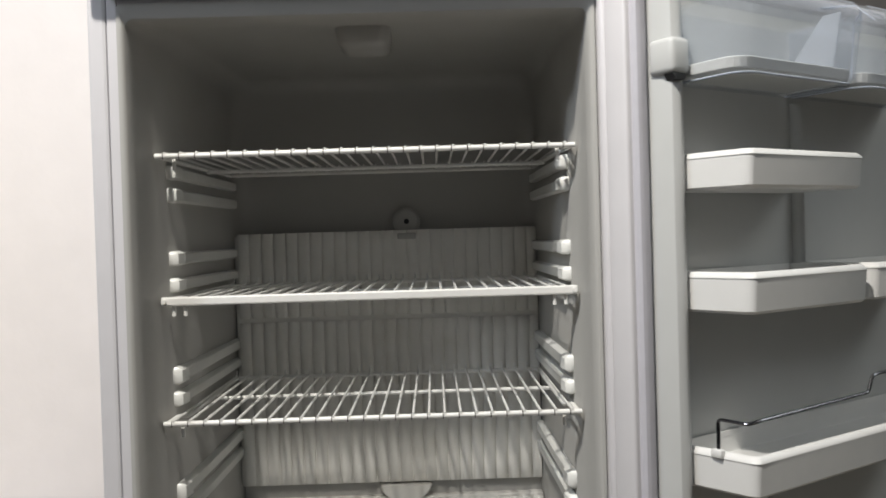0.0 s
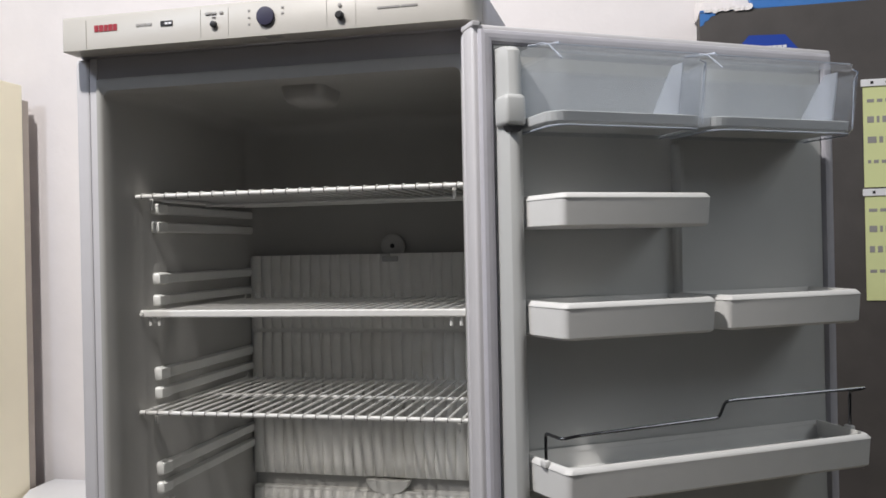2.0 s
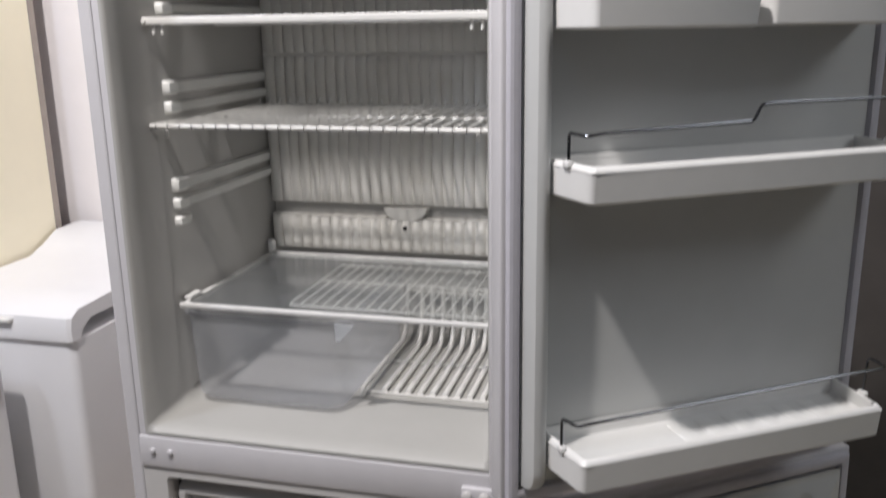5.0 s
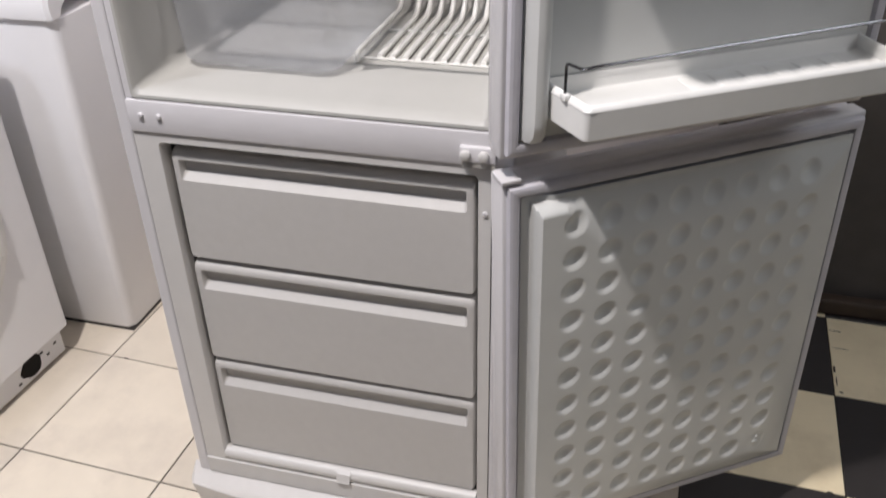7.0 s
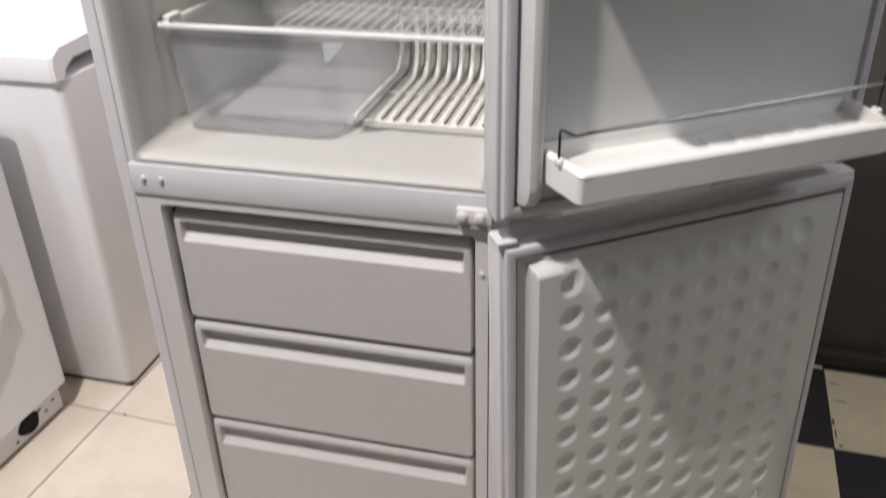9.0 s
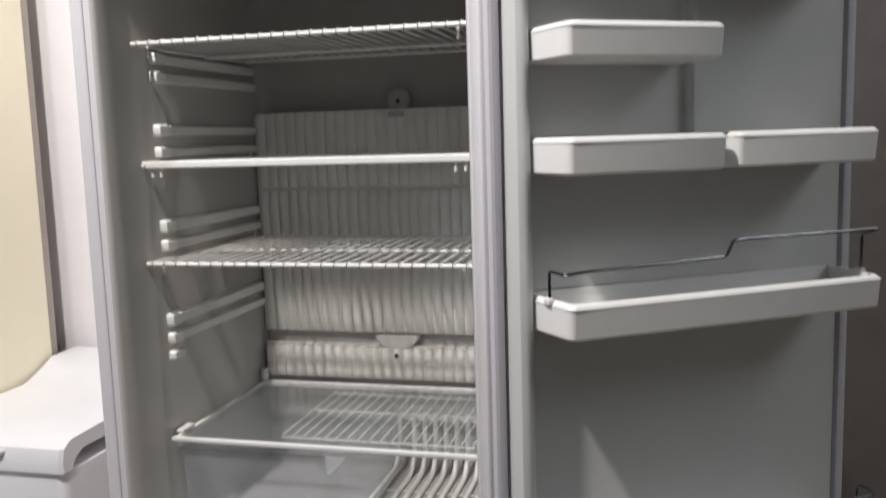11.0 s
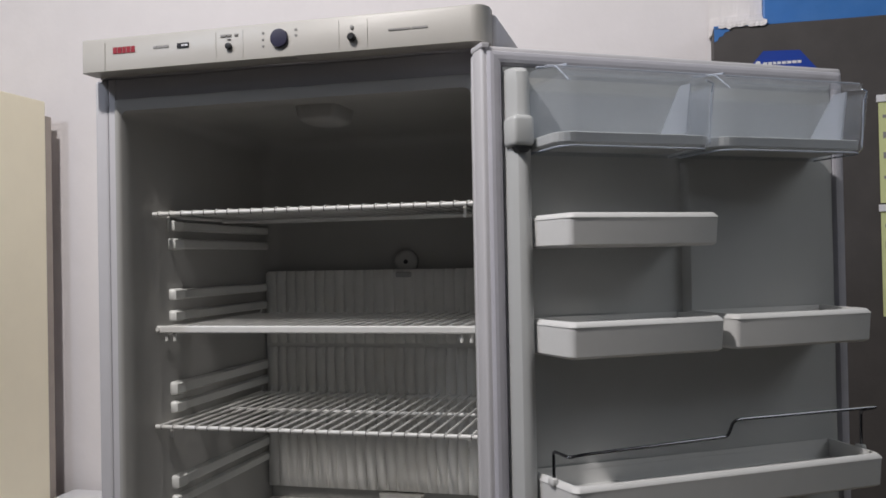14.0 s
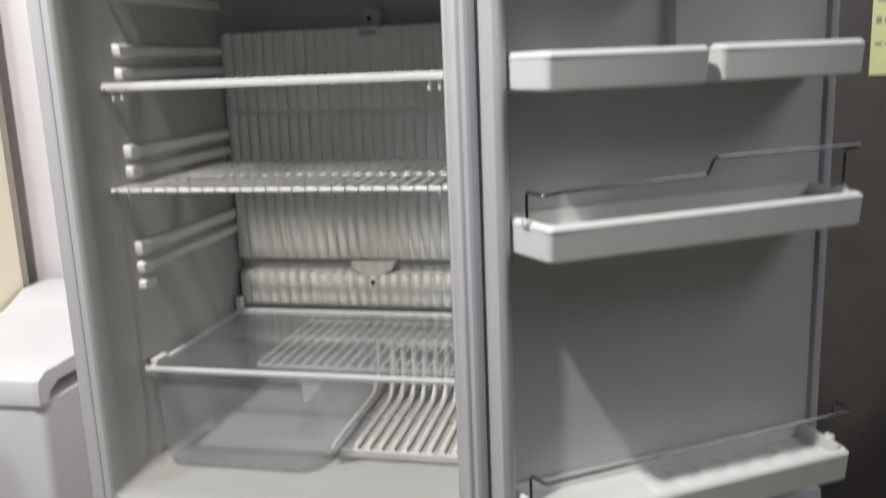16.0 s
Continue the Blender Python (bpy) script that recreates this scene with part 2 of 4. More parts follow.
def rounded_rect(x0, x1, z0, z1, r, seg=4):
    """Points round a rectangle with rounded corners."""
    pts = []
    for cx, cz, a0 in ((x1 - r, z0 + r, -90), (x1 - r, z1 - r, 0), (x0 + r, z1 - r, 90), (x0 + r, z0 + r, 180)):
        for i in range(seg + 1):
            a = radians(a0 + 90 * i / seg)
            pts.append((cx + r * math.cos(a), cz + r * math.sin(a)))
    return pts


def rect_loop(x0, x1, z0, z1, y, r=0.004, seg=4):
    return [(x, y, z) for x, z in rounded_rect(x0, x1, z0, z1, r, seg)]


def tube(points, r, seg=8, bm=None):
    """A round rod along a line of points, with closed ends."""
    bm = bm or bmesh.new()
    pts = [Vector(p) for p in points]
    loops = []
    up = Vector((0, 0, 1))
    side = None
    for i, p in enumerate(pts):
        d = (pts[min(i + 1, len(pts) - 1)] - pts[max(i - 1, 0)]).normalized()
        if side is None:
            side = d.cross(up)
            if side.length < 1e-3:
                side = d.cross(Vector((1, 0, 0)))
        side = (side - d * side.dot(d)).normalized()
        nor = d.cross(side)
        loops.append([p + (side * math.cos(2 * math.pi * k / seg) + nor * math.sin(2 * math.pi * k / seg)) * r for k in range(seg)])
    return loft(loops, True, True, bm)


def bend(points, r=0.006, seg=4):
    """Rounds the corners of a line of points."""
    pts = [Vector(p) for p in points]
    out = [pts[0]]
    for a, b, c in zip(pts, pts[1:], pts[2:]):
        ra = min(r, (a - b).length * 0.45)
        rc = min(r, (c - b).length * 0.45)
        p, q = b + (a - b).normalized() * ra, b + (c - b).normalized() * rc
        for i in range(seg + 1):
            t = i / seg
            out.append(p * (1 - t) ** 2 + b * 2 * t * (1 - t) + q * t * t)
    out.append(pts[-1])
    return out


def disc(c, axis, r, depth, seg=20, r2=None, bm=None):
    """A short round stub from c along axis, its far end of radius r2."""
    a = Vector(axis).normalized()
    s = a.cross(Vector((0, 0, 1)))
    if s.length < 1e-3:
        s = Vector((1, 0, 0))
    s.normalize()
    t = a.cross(s)
    c = Vector(c)
    ring = lambda rr, d: [c + a * d + (s * math.cos(2 * math.pi * k / seg) + t * math.sin(2 * math.pi * k / seg)) * rr for k in range(seg)]
    r2 = r if r2 is None else r2
    return loft([ring(r, 0), ring(r, depth * 0.7), ring(r2 * 0.96, depth * 0.93), ring(r2 * 0.85, depth)], True, True, bm)


def prism(outline, y0, y1, axis="y", bm=None):
    """An outline of (a, b) pushed from one place to another along an axis."""
    put3 = {"y": lambda a, b, c: (a, c, b), "x": lambda a, b, c: (c, a, b), "z": lambda a, b, c: (a, b, c)}[axis]
    return loft([[put3(a, b, y0) for a, b in outline], [put3(a, b, y1) for a, b in outline]], True, True, bm)


# ---- the room ----
WALL_Y = 1.08
part_structure = lambda name, bm, mat, label, cat: tagged(part(name, bm, mat), label, cat, kind="structure")
# side and front walls are unseen additions, dark so they bounce little light
SIDEWALL = paint("unseen_wall_dark", (0.10, 0.10, 0.10), 0.8, grain=0.03, scale=8, bump=0.15)
GREYWALL = paint("unseen_wall_darker", (0.07, 0.07, 0.073), 0.8, grain=0.03, scale=8, bump=0.15)
part_structure("wall_back", box(-2.7, 3.2, WALL_Y, WALL_Y + 0.12, 0, 3.9), WALL, "white painted plaster wall behind the appliances", "wall")
part_structure("wall_left", box(-2.82, -2.7, -3.6, WALL_Y + 0.12, 0, 3.9), GREYWALL, "unseen side wall, kept dark to cut bounce light", "wall")
part_structure("wall_right", box(3.2, 3.32, -3.6, WALL_Y + 0.12, 0, 3.9), SIDEWALL, "unseen right side wall, kept dark to cut bounce light", "wall")
part_structure("wall_front", box(-2.7, 3.2, -3.72, -3.6, 0, 3.9), GREYWALL, "unseen front wall, kept dark to cut bounce light", "wall")
part_structure("ceiling", box(-2.82, 3.32, -3.72, WALL_Y + 0.12, 3.9, 4.02), CEIL, "plain unseen ceiling", "ceiling")
floor = part_structure("floor", box(-2.82, 3.32, -3.72, WALL_Y + 0.12, -0.10, -0.003), GROUT, "tiled floor, beige tiles meeting a black and cream check, all black out of view", "floor")

# dark cladding with a blue band, at the right of the wall
CLAD_Y, CLAD_X = 0.985, 0.925
cladding = part_structure("wall_cladding", box(CLAD_X, 3.195, CLAD_Y, WALL_Y - 0.001, 0.0, 2.103, 0.003), DARKWALL, "charcoal coloured wall cladding with scuffs", "cladding")
part_structure("trim", box(CLAD_X + 0.002, 2.99, CLAD_Y - 0.042, CLAD_Y - 0.001, 0.0, 0.045, 0.008), SKIRT, "dark brown skirting along the cladding", "skirting")

# ---- refrigerator ----
fridge = thing("refrigerator", (0.3, 0.3, 0), "white upright fridge freezer with both doors standing wide open", "refrigerator")
W, BACK, TOP = 0.600, 0.62, 1.899
for x0, x1 in ((-0.004, 0.0178), (0.568, W)):
    part("side_panel", box(x0, x1, 0.0, BACK, 0.085, 1.852, 0.004), STEEL, fridge, "silver white lacquered steel side")
part("front_flange", box(0.0186, 0.030, 0.0004, 0.03, 0.8722, 1.852, 0.001), STEEL, fridge)
part("back_panel", box(0.0180, 0.5678, BACK - 0.05, BACK, 0.085, 1.852), STEEL, fridge)
part("head_rail", box(0.0302, 0.5678, 0.003, BACK - 0.0502, 1.8225, 1.852), STEEL, fridge)
part("divider", box(0.0302, 0.5678, 0.006, BACK - 0.0502, 0.8205, 0.868), STEEL, fridge)
part("base", box(0.0302, 0.5678, 0.004, BACK - 0.0502, 0.085, 0.1295), STEEL, fridge)
part("top_cover", box(0.001, 0.597, 0.0002, BACK, 1.8525, TOP, 0.006, 3), STEEL, fridge, smooth=True)

# fascia with rounded ends
FRONT = -0.0370
outline = [(0.0012, 0.0), (0.0012, FRONT + 0.004), (0.005, FRONT)]
outline += [(0.570 + 0.022 * math.sin(radians(a)), FRONT + 0.022 - 0.022 * math.cos(radians(a))) for a in range(0, 91, 15)]
outline += [(0.592, 0.0)]
bm = loft([[(x, y, z) for x, y in outline] for z in (1.8555, 1.8575, 1.898)] +
          [[(x, max(y, FRONT + 0.003), 1.9025) for x, y in outline]], True, True)
fascia = part("control_panel", bm, FASCIA, fridge, "beige plastic control panel", smooth=True)
FY = FRONT - 0.0002


def mark(x0, x1, z0, z1, mat, name="print_bar", parent=None, y=FY, d=0.0006):
    return part(name, box(x0, x1, y - d, y + 0.002, z0, z1), mat, parent or fascia)


mark(0.0405, 0.0411, 1.857, 1.896, FAINT, "panel_line")
x = 0.054
for w in (0.0060, 0.0068, 0.0054, 0.0064, 0.0060):     # red maker's mark as plain blocks
    mark(x, x + w, 1.8790, 1.8880, RED, "red_mark")
    x += w + 0.0011
for x0, x1 in ((0.118, 0.124), (0.125, 0.133), (0.134, 0.142)):
    mark(x0, x1, 1.8815, 1.8850, INK)
mark(0.1555, 0.1735, 1.8790, 1.8860, BLACK, "dark_badge", d=0.0008)
for x0, x1 in ((0.1625, 0.1665), (0.1675, 0.1722)):
    mark(x0, x1, 1.8812, 1.8838, WHITE, "badge_print", d=0.0012)
for x0, x1 in ((0.215, 0.255), (0.394, 0.433)):     # printed control fields
    for a in (x0 - 0.0005, x1):
        mark(a, a + 0.0005, 1.859, 1.8965, FAINT, "panel_line", d=0.0002)
for x0, x1 in ((0.222, 0.231), (0.232, 0.238), (0.243, 0.248)):
    mark(x0, x1, 1.8890, 1.8918, INK, d=0.0012)
mark(0.232, 0.237, 1.8845, 1.8857, INK, d=0.0012)
part("button", disc((0.2345, FY, 1.8755), (0, -1, 0), 0.0046, 0.004), BLACK, fascia, "small dark push button", smooth=True)
bm = disc((0.309, FY, 1.8805), (0, -1, 0), 0.0125, 0.004, 32)
part("thermostat_knob", bm, KNOB, fascia, "round dark blue thermostat knob", smooth=True)
for i in range(3):
    mark(0.2835, 0.2865, 1.8705 + i * 0.009, 1.8728 + i * 0.009, INK)
    if i:
        mark(0.331, 0.3345, 1.8740 + i * 0.0075, 1.8765 + i * 0.0075, INK)
part("switch", disc((0.412, FY, 1.8730), (0, -1, 0), 0.0054, 0.007, 18, 0.004), BLACK, fascia, "small black switch knob", smooth=True)
part("indicator", disc((0.412, FY - 0.0004, 1.8865), (0, -1, 0), 0.0026, 0.001, 14), INK, fascia, smooth=True)
for x0, x1 in ((0.462, 0.492), (0.494, 0.515)):
    mark(x0, x1, 1.8775, 1.8800, INK)
part("notch", box(0.304, 0.328, FY + 0.006, FY + 0.018, 1.8550, 1.8560, 0.0004), INK, fascia)

# fridge compartment liner, open to the front
CEILZ, FLOORZ = 1.818, 0.884


def liner_loop(y, dx, z0, z1, r):
    return rect_loop(0.030 + dx, 0.568 - dx, z0, z1, y, r, 5)


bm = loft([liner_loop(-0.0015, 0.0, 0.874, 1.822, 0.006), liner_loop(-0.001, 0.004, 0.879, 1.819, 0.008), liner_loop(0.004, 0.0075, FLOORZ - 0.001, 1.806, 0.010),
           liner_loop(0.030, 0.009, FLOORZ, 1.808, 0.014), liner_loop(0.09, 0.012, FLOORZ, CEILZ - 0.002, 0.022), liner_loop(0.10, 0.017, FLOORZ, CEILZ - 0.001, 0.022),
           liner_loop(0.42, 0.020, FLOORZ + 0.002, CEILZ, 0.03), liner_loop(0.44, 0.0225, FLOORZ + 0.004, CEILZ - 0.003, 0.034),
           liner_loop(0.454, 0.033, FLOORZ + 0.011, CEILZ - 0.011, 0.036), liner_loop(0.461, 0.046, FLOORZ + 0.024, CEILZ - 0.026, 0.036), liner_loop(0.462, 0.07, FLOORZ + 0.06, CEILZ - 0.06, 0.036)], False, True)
part("liner", bm, LINER, fridge, "white moulded plastic inner lining, coloured darker for the shade inside", smooth=True)

# shelf runners moulded on both side walls
RUNNERS = ((1.632, 1.650), (1.603, 1.622), (1.523, 1.542), (1.490, 1.508), (1.374, 1.396), (1.346, 1.365), (1.227, 1.249), (1.199, 1.218), (1.174, 1.189))


def runner(z0, z1, side, length):
    zc, h = (z0 + z1) / 2, (z1 - z0) / 2
    bm = bmesh.new()
    loops = []
    for y, out, k in ((0.106, 0.012, 0.7), (0.109, 0.018, 0.95), (0.131, 0.020, 1.0), (0.137, 0.016, 0.86), (max(length * 0.6, 0.141), 0.0155, 0.84), (length, 0.013, 0.8), (length + 0.006, 0.004, 0.6)):
        x0 = 0.040 + (y - 0.1) * 0.02
        sec = [(0, -h * k), (out * 0.7, -h * k), (out, -h * k * 0.7), (out, h * k * 0.7), (out * 0.7, h * k), (0, h * k)]
        loops.append([((x0 + a) if side < 0 else (0.598 - x0 - a), y, zc + b) for a, b in sec])
    return loft(loops, True, True, bm)


for i, (z0, z1) in enumerate(RUNNERS):
    for side in (-1, 1):
        part("shelf_runner", runner(z0, z1, side, 0.146 if i == 8 else 0.435), RUNNER, fridge, smooth=True)

# ribbed cold plate on the back wall
RIBX0, RIBX1 = 0.058, 0.545


def ribbed(z0, z1, y, depth, pitch=0.0197, waver=0.0, steps=10, flat=0.4):
    """A sheet of upright rounded ribs."""
    nx = int((RIBX1 - RIBX0) / pitch * 12)
    bm = bmesh.new()
    rows = []
    for k in range(steps + 1):
        z = z0 + (z1 - z0) * k / steps
        row = []
        for i in range(nx + 1):
            x = RIBX0 + (RIBX1 - RIBX0) * i / nx
            ph = (x - RIBX0) / pitch + waver * math.sin(z * 40 + x * 9)
            c = abs(math.sin(math.pi * ph)) ** flat
            row.append(bm.verts.new((x, y + (0.004 if k in (0, steps) else 0) - depth * c, z)))
        rows.append(row)
    for a, b in zip(rows, rows[1:]):
        for i in range(nx):
            bm.faces.new((a[i], a[i + 1], b[i + 1], b[i]))
    return bm


bm = ribbed(1.425, 1.563, 0.432, 0.0065, waver=0.02, flat=0.28)
part("ribbed_plate", bm, RIB, fridge, "ribbed white cold plate", smooth=True)
part("ribbed_plate", ribbed(1.152, 1.418, 0.432, 0.0085, waver=0.03, steps=18, flat=0.32), RIB, fridge, "ribbed white cold plate", smooth=True)
part("plate_backing", box(RIBX0 - 0.004, RIBX1 + 0.004, 0.431, 0.452, 1.150, 1.560, 0.003), RIB, fridge)
part("ribbed_plate", ribbed(1.064, 1.124, 0.426, 0.0095, waver=0.02, steps=8, flat=0.4), RIB, fridge, "ribbed white lower plate", smooth=True)
part("plate_backing", box(RIBX0 - 0.002, RIBX1 + 0.002, 0.425, 0.452, 1.062, 1.128, 0.003), RIB, fridge)
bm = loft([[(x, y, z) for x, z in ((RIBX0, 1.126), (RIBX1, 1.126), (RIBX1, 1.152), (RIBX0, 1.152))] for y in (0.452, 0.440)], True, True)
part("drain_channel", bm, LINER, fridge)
hood = [(0.322 + 0.042 * math.cos(radians(a)), 1.1475 + 0.027 * math.sin(radians(a))) for a in range(180, 361, 12)]
bm = loft([[(0.322 + (x - 0.322) * k, y, 1.1475 + (z - 1.1475) * k) for x, z in hood] for y, k in ((0.452, 1.0), (0.424, 1.0), (0.4205, 0.95), (0.4195, 0.8))], True, True)
part("drain_hood", bm, RIB, fridge, "half round plastic drain hood", smooth=True)
part("drain_hole", disc((0.3225, 0.4165, 1.111), (0, -1, 0), 0.004, 0.003, 12), BLACK, fridge)
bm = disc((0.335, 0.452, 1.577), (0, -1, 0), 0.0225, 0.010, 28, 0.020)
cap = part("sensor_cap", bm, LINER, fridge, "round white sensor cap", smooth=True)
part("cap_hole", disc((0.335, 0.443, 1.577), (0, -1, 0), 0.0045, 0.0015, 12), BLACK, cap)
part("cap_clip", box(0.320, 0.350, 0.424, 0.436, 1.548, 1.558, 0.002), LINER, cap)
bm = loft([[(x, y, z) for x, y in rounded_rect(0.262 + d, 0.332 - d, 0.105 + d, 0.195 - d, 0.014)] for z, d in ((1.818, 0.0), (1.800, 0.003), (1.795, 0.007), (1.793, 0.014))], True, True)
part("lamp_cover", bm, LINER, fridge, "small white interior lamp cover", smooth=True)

# front rails, freezer surround
bm = box(0.0184, 0.570, -0.004, 0.02, 0.820, 0.8715, 0.003, 2)
bar = part("cross_rail", bm, STEEL, fridge, "silver lacquered cross rail between the compartments", smooth=True)
part("rivet", disc((0.5585, 0.0005, 0.745), (0, -1, 0), 0.0042, 0.003, 12), STEEL, bar, smooth=True)
for x in (0.041, 0.0705):
    part("rivet", disc((x, -0.004, 0.8485), (0, -1, 0), 0.0042, 0.004, 14), STEEL, bar, smooth=True)
plate = part("hinge_plate", box(0.525, 0.575, -0.012, -0.003, 0.829, 0.852, 0.002), STEEL, bar, "silver hinge bracket", smooth=True)
for x in (0.5335, 0.5585):
    part("bolt", disc((x, -0.012, 0.8405), (0, -1, 0), 0.0075, 0.006, 16, 0.006), ENAMEL, bar, smooth=True)
# dark grey block paints the shade under the hinge bracket
part("hinge_shade", box(0.528, 0.574, -0.0105, -0.0035, 0.8205, 0.8288, 0.001), FAINT, bar)
part("hinge_pin", disc((0.592, -0.036, 0.858), (0, 0, 1), 0.006, 0.016, 14), STEEL, bar, smooth=True)

bm = loft([rect_loop(0.0186, 0.5675, 0.130, 0.8198, 0.000, 0.003, 4), rect_loop(0.057, 0.549, 0.138, 0.8045, 0.000, 0.008, 4), rect_loop(0.059, 0.548, 0.140, 0.8035, 0.003, 0.009, 4), rect_loop(0.0600, 0.5465, 0.1415, 0.8015, 0.026, 0.009, 4)])
part("freezer_frame", bm, ENAMEL, fridge, "white frame round the freezer opening", smooth=True)
# lining darkened by colour so the drawer gaps read as shaded
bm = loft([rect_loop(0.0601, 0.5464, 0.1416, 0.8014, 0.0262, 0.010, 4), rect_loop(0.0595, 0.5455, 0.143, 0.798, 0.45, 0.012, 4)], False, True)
part("freezer_liner", bm, FREEZE, fridge, "freezer compartment lining, coloured dark for the shade behind the drawers", smooth=True)
bm = tube([(0.058, 0.0115, 0.1510), (0.546, 0.0115, 0.1510)], 0.0140, 16)
part("sill", bm, ENAMEL, fridge, "rounded white sill below the drawers", smooth=True)
bm = loft([[(x, y + d, z) for x, d in ((0.285, 0), (0.311, 0), (0.311, 0.002), (0.285, 0.002))] for y, z in ((0.006, 0.1650), (-0.0025, 0.1590), (-0.0075, 0.1450), (-0.0090, 0.1425))], True, True)
part("drain_tab", bm, ENAMEL, fridge)
bm = box(0.0186, 0.5675, -0.003, 0.01, 0.100, 0.1385, 0.0015)
part("base_rail", bm, ENAMEL, fridge)


def plinth():
    n = 24
    loops = []
    # taper, overhang of the front, height of the front, height of the back
    for t, y_off, z, zb in ((0.012, 0.012, 0.007, 0.007), (0.0115, 0.0095, 0.010, 0.010), (0.005, 0.004, 0.050, 0.050), (0.0005, 0.0003, 0.0795, 0.085), (0.0, 0.0, 0.0815, 0.1035), (0.0015, 0.0020, 0.0830, 0.1062)):
        a, b = -0.020 + t, 0.620 - t
        front = [(a, -0.012 + y_off, z)]
        for i in range(n + 1):
            u = -1 + 2 * i / n
            front.append((0.300 + (b - 0.009 - 0.300) * u, -0.026 - (0.023 + 0.5 * t) * (1 - u * u) + y_off, z))
        loops.append(front + [(b, -0.012 + y_off, z), (b, 0.012, zb), (a, 0.012, zb)])
    return loft(loops, True, True)


part("plinth", plinth(), PLINTH, fridge, "bowed white plastic plinth")
for x in (0.05, 0.55):
    part("foot", disc((x, 0.08, 0.0), (0, 0, 1), 0.02, 0.09, 14), BLACK, fridge)
    part("foot", disc((x, 0.54, 0.0), (0, 0, 1), 0.02, 0.09, 14), BLACK, fridge)

# ---- doors ----
TURN_UP, TURN_LOW = 33.0, 33.6
DOOR = pose(0.585, -0.061, 0, 0, 0, TURN_UP)
LEAN = 1.2     # the lower door hangs a little out of plumb
DOORLOW = pose(0.5915, -0.056, 0.85, 0, 0, TURN_LOW) @ pose(0, 0, 0, 0, -LEAN, 0) @ Matrix.Translation((0, 0, -0.85))


def ring_sweep(x0, x1, z0, z1, profile, cap=False):
    """Mitred frame: profile is (inset, height towards the inside)."""
    return loft([[(x0 + d, -h, z0 + d), (x1 - d, -h, z0 + d), (x1 - d, -h, z1 - d), (x0 + d, -h, z1 - d)] for d, h in profile], False, cap)


GASKET_PROFILE = ((0.0072, 0.0), (0.0074, 0.004), (0.009, 0.0082), (0.013, 0.0096), (0.018, 0.0098), (0.0220, 0.009), (0.0228, 0.003),
                  (0.0235, 0.0075), (0.0242, 0.002), (0.025, 0.001))

DX0, DZ0, DZ1, DW = 0.004, 0.860, 1.844, 0.561
shell = box(DX0, DW, 0.0, 0.032, DZ0, DZ1, 0.004, 3)
door = part("upper_door", shell, STEEL, fridge, "open fridge door with moulded white lining", DOOR, True)
part("outer_panel", box(DX0 + 0.002, DW - 0.002, 0.0325, 0.047, DZ0 + 0.002, DZ1 - 0.002, 0.006, 3), STEEL, door, "", DOOR, True)
part("gasket", ring_sweep(DX0, DW, DZ0, DZ1, GASKET_PROFILE), GASKET, door, "grey ribbed rubber door seal", DOOR)
bm = ring_sweep(DX0, DW, DZ0, DZ1, ((0.0255, 0.0), (0.0262, 0.0042), (0.034, 0.004)), True)
part("inner_panel", bm, DOORLINER, door, "smooth pale grey door lining", DOOR)
part("end_cap", box(DX0 - 0.001, DX0 + 0.010, -0.003, 0.034, DZ1 - 0.004, DZ1 + 0.003, 0.0015), STEEL, door, "", DOOR)


def dyke(x0, x1, z0, z1, n):
    """An upright rounded ridge that carries the door shelves."""
    loops = []
    for k, (zz, s) in enumerate(((z0, 0.55), (z0 + 0.012, 0.9), (z0 + 0.03, 1), (z1 - 0.02, 1), (z1 - 0.006, 0.93), (z1, 0.7))):
        sec = [(x0, 0.0), (x0 + 0.001, n * 0.6), (x0 + 0.005, n * 0.9), (x0 + 0.011, n), (x1 - 0.009, n), (x1 - 0.004, n * 0.92), (x1, n * 0.7), (x1 + 0.002, 0.0)]
        loops.append([(x, -h * s - 0.002, zz) for x, h in sec])
    return loft(loops, True, True)


part("side_ridge", dyke(0.031, 0.056, DZ0 + 0.028, 1.812, 0.036), DOORLINER, door, "", DOOR, True)
part("centre_ridge", dyke(0.283, 0.297, 1.475, 1.702, 0.016), DOORLINER, door, "", DOOR, True)
bm = box(0.0265, 0.0545, -0.045, -0.01, 1.714, 1.752, 0.006, 3)
part("shelf_bracket", bm, DOORLINER, door, "", DOOR, True)
part("bracket_hollow", prism([(0.029, 1.7142), (0.052, 1.7142), (0.046, 1.7075), (0.034, 1.7075)], -0.0425, -0.030), BLACK, door, "", DOOR)

# freezer door
LZ0, LZ1, LW = 0.121, 0.827, 0.576
low = part("lower_door", box(0.0, LW, 0.0, 0.032, LZ0, LZ1, 0.004, 3), STEEL, fridge, "open freezer door with a dimpled white lining", DOORLOW, True)
part("outer_panel", box(0.002, LW - 0.002, 0.0325, 0.047, LZ0 + 0.002, LZ1 - 0.002, 0.006, 3), STEEL, low, "", DOORLOW, True)
part("gasket", ring_sweep(0.0, LW, LZ0, LZ1, GASKET_PROFILE), GASKET, low, "grey ribbed rubber door seal", DOORLOW)
part("end_cap", box(-0.002, 0.026, -0.006, 0.03, LZ1 - 0.002, LZ1 + 0.004, 0.0015), STEEL, low, "", DOORLOW)


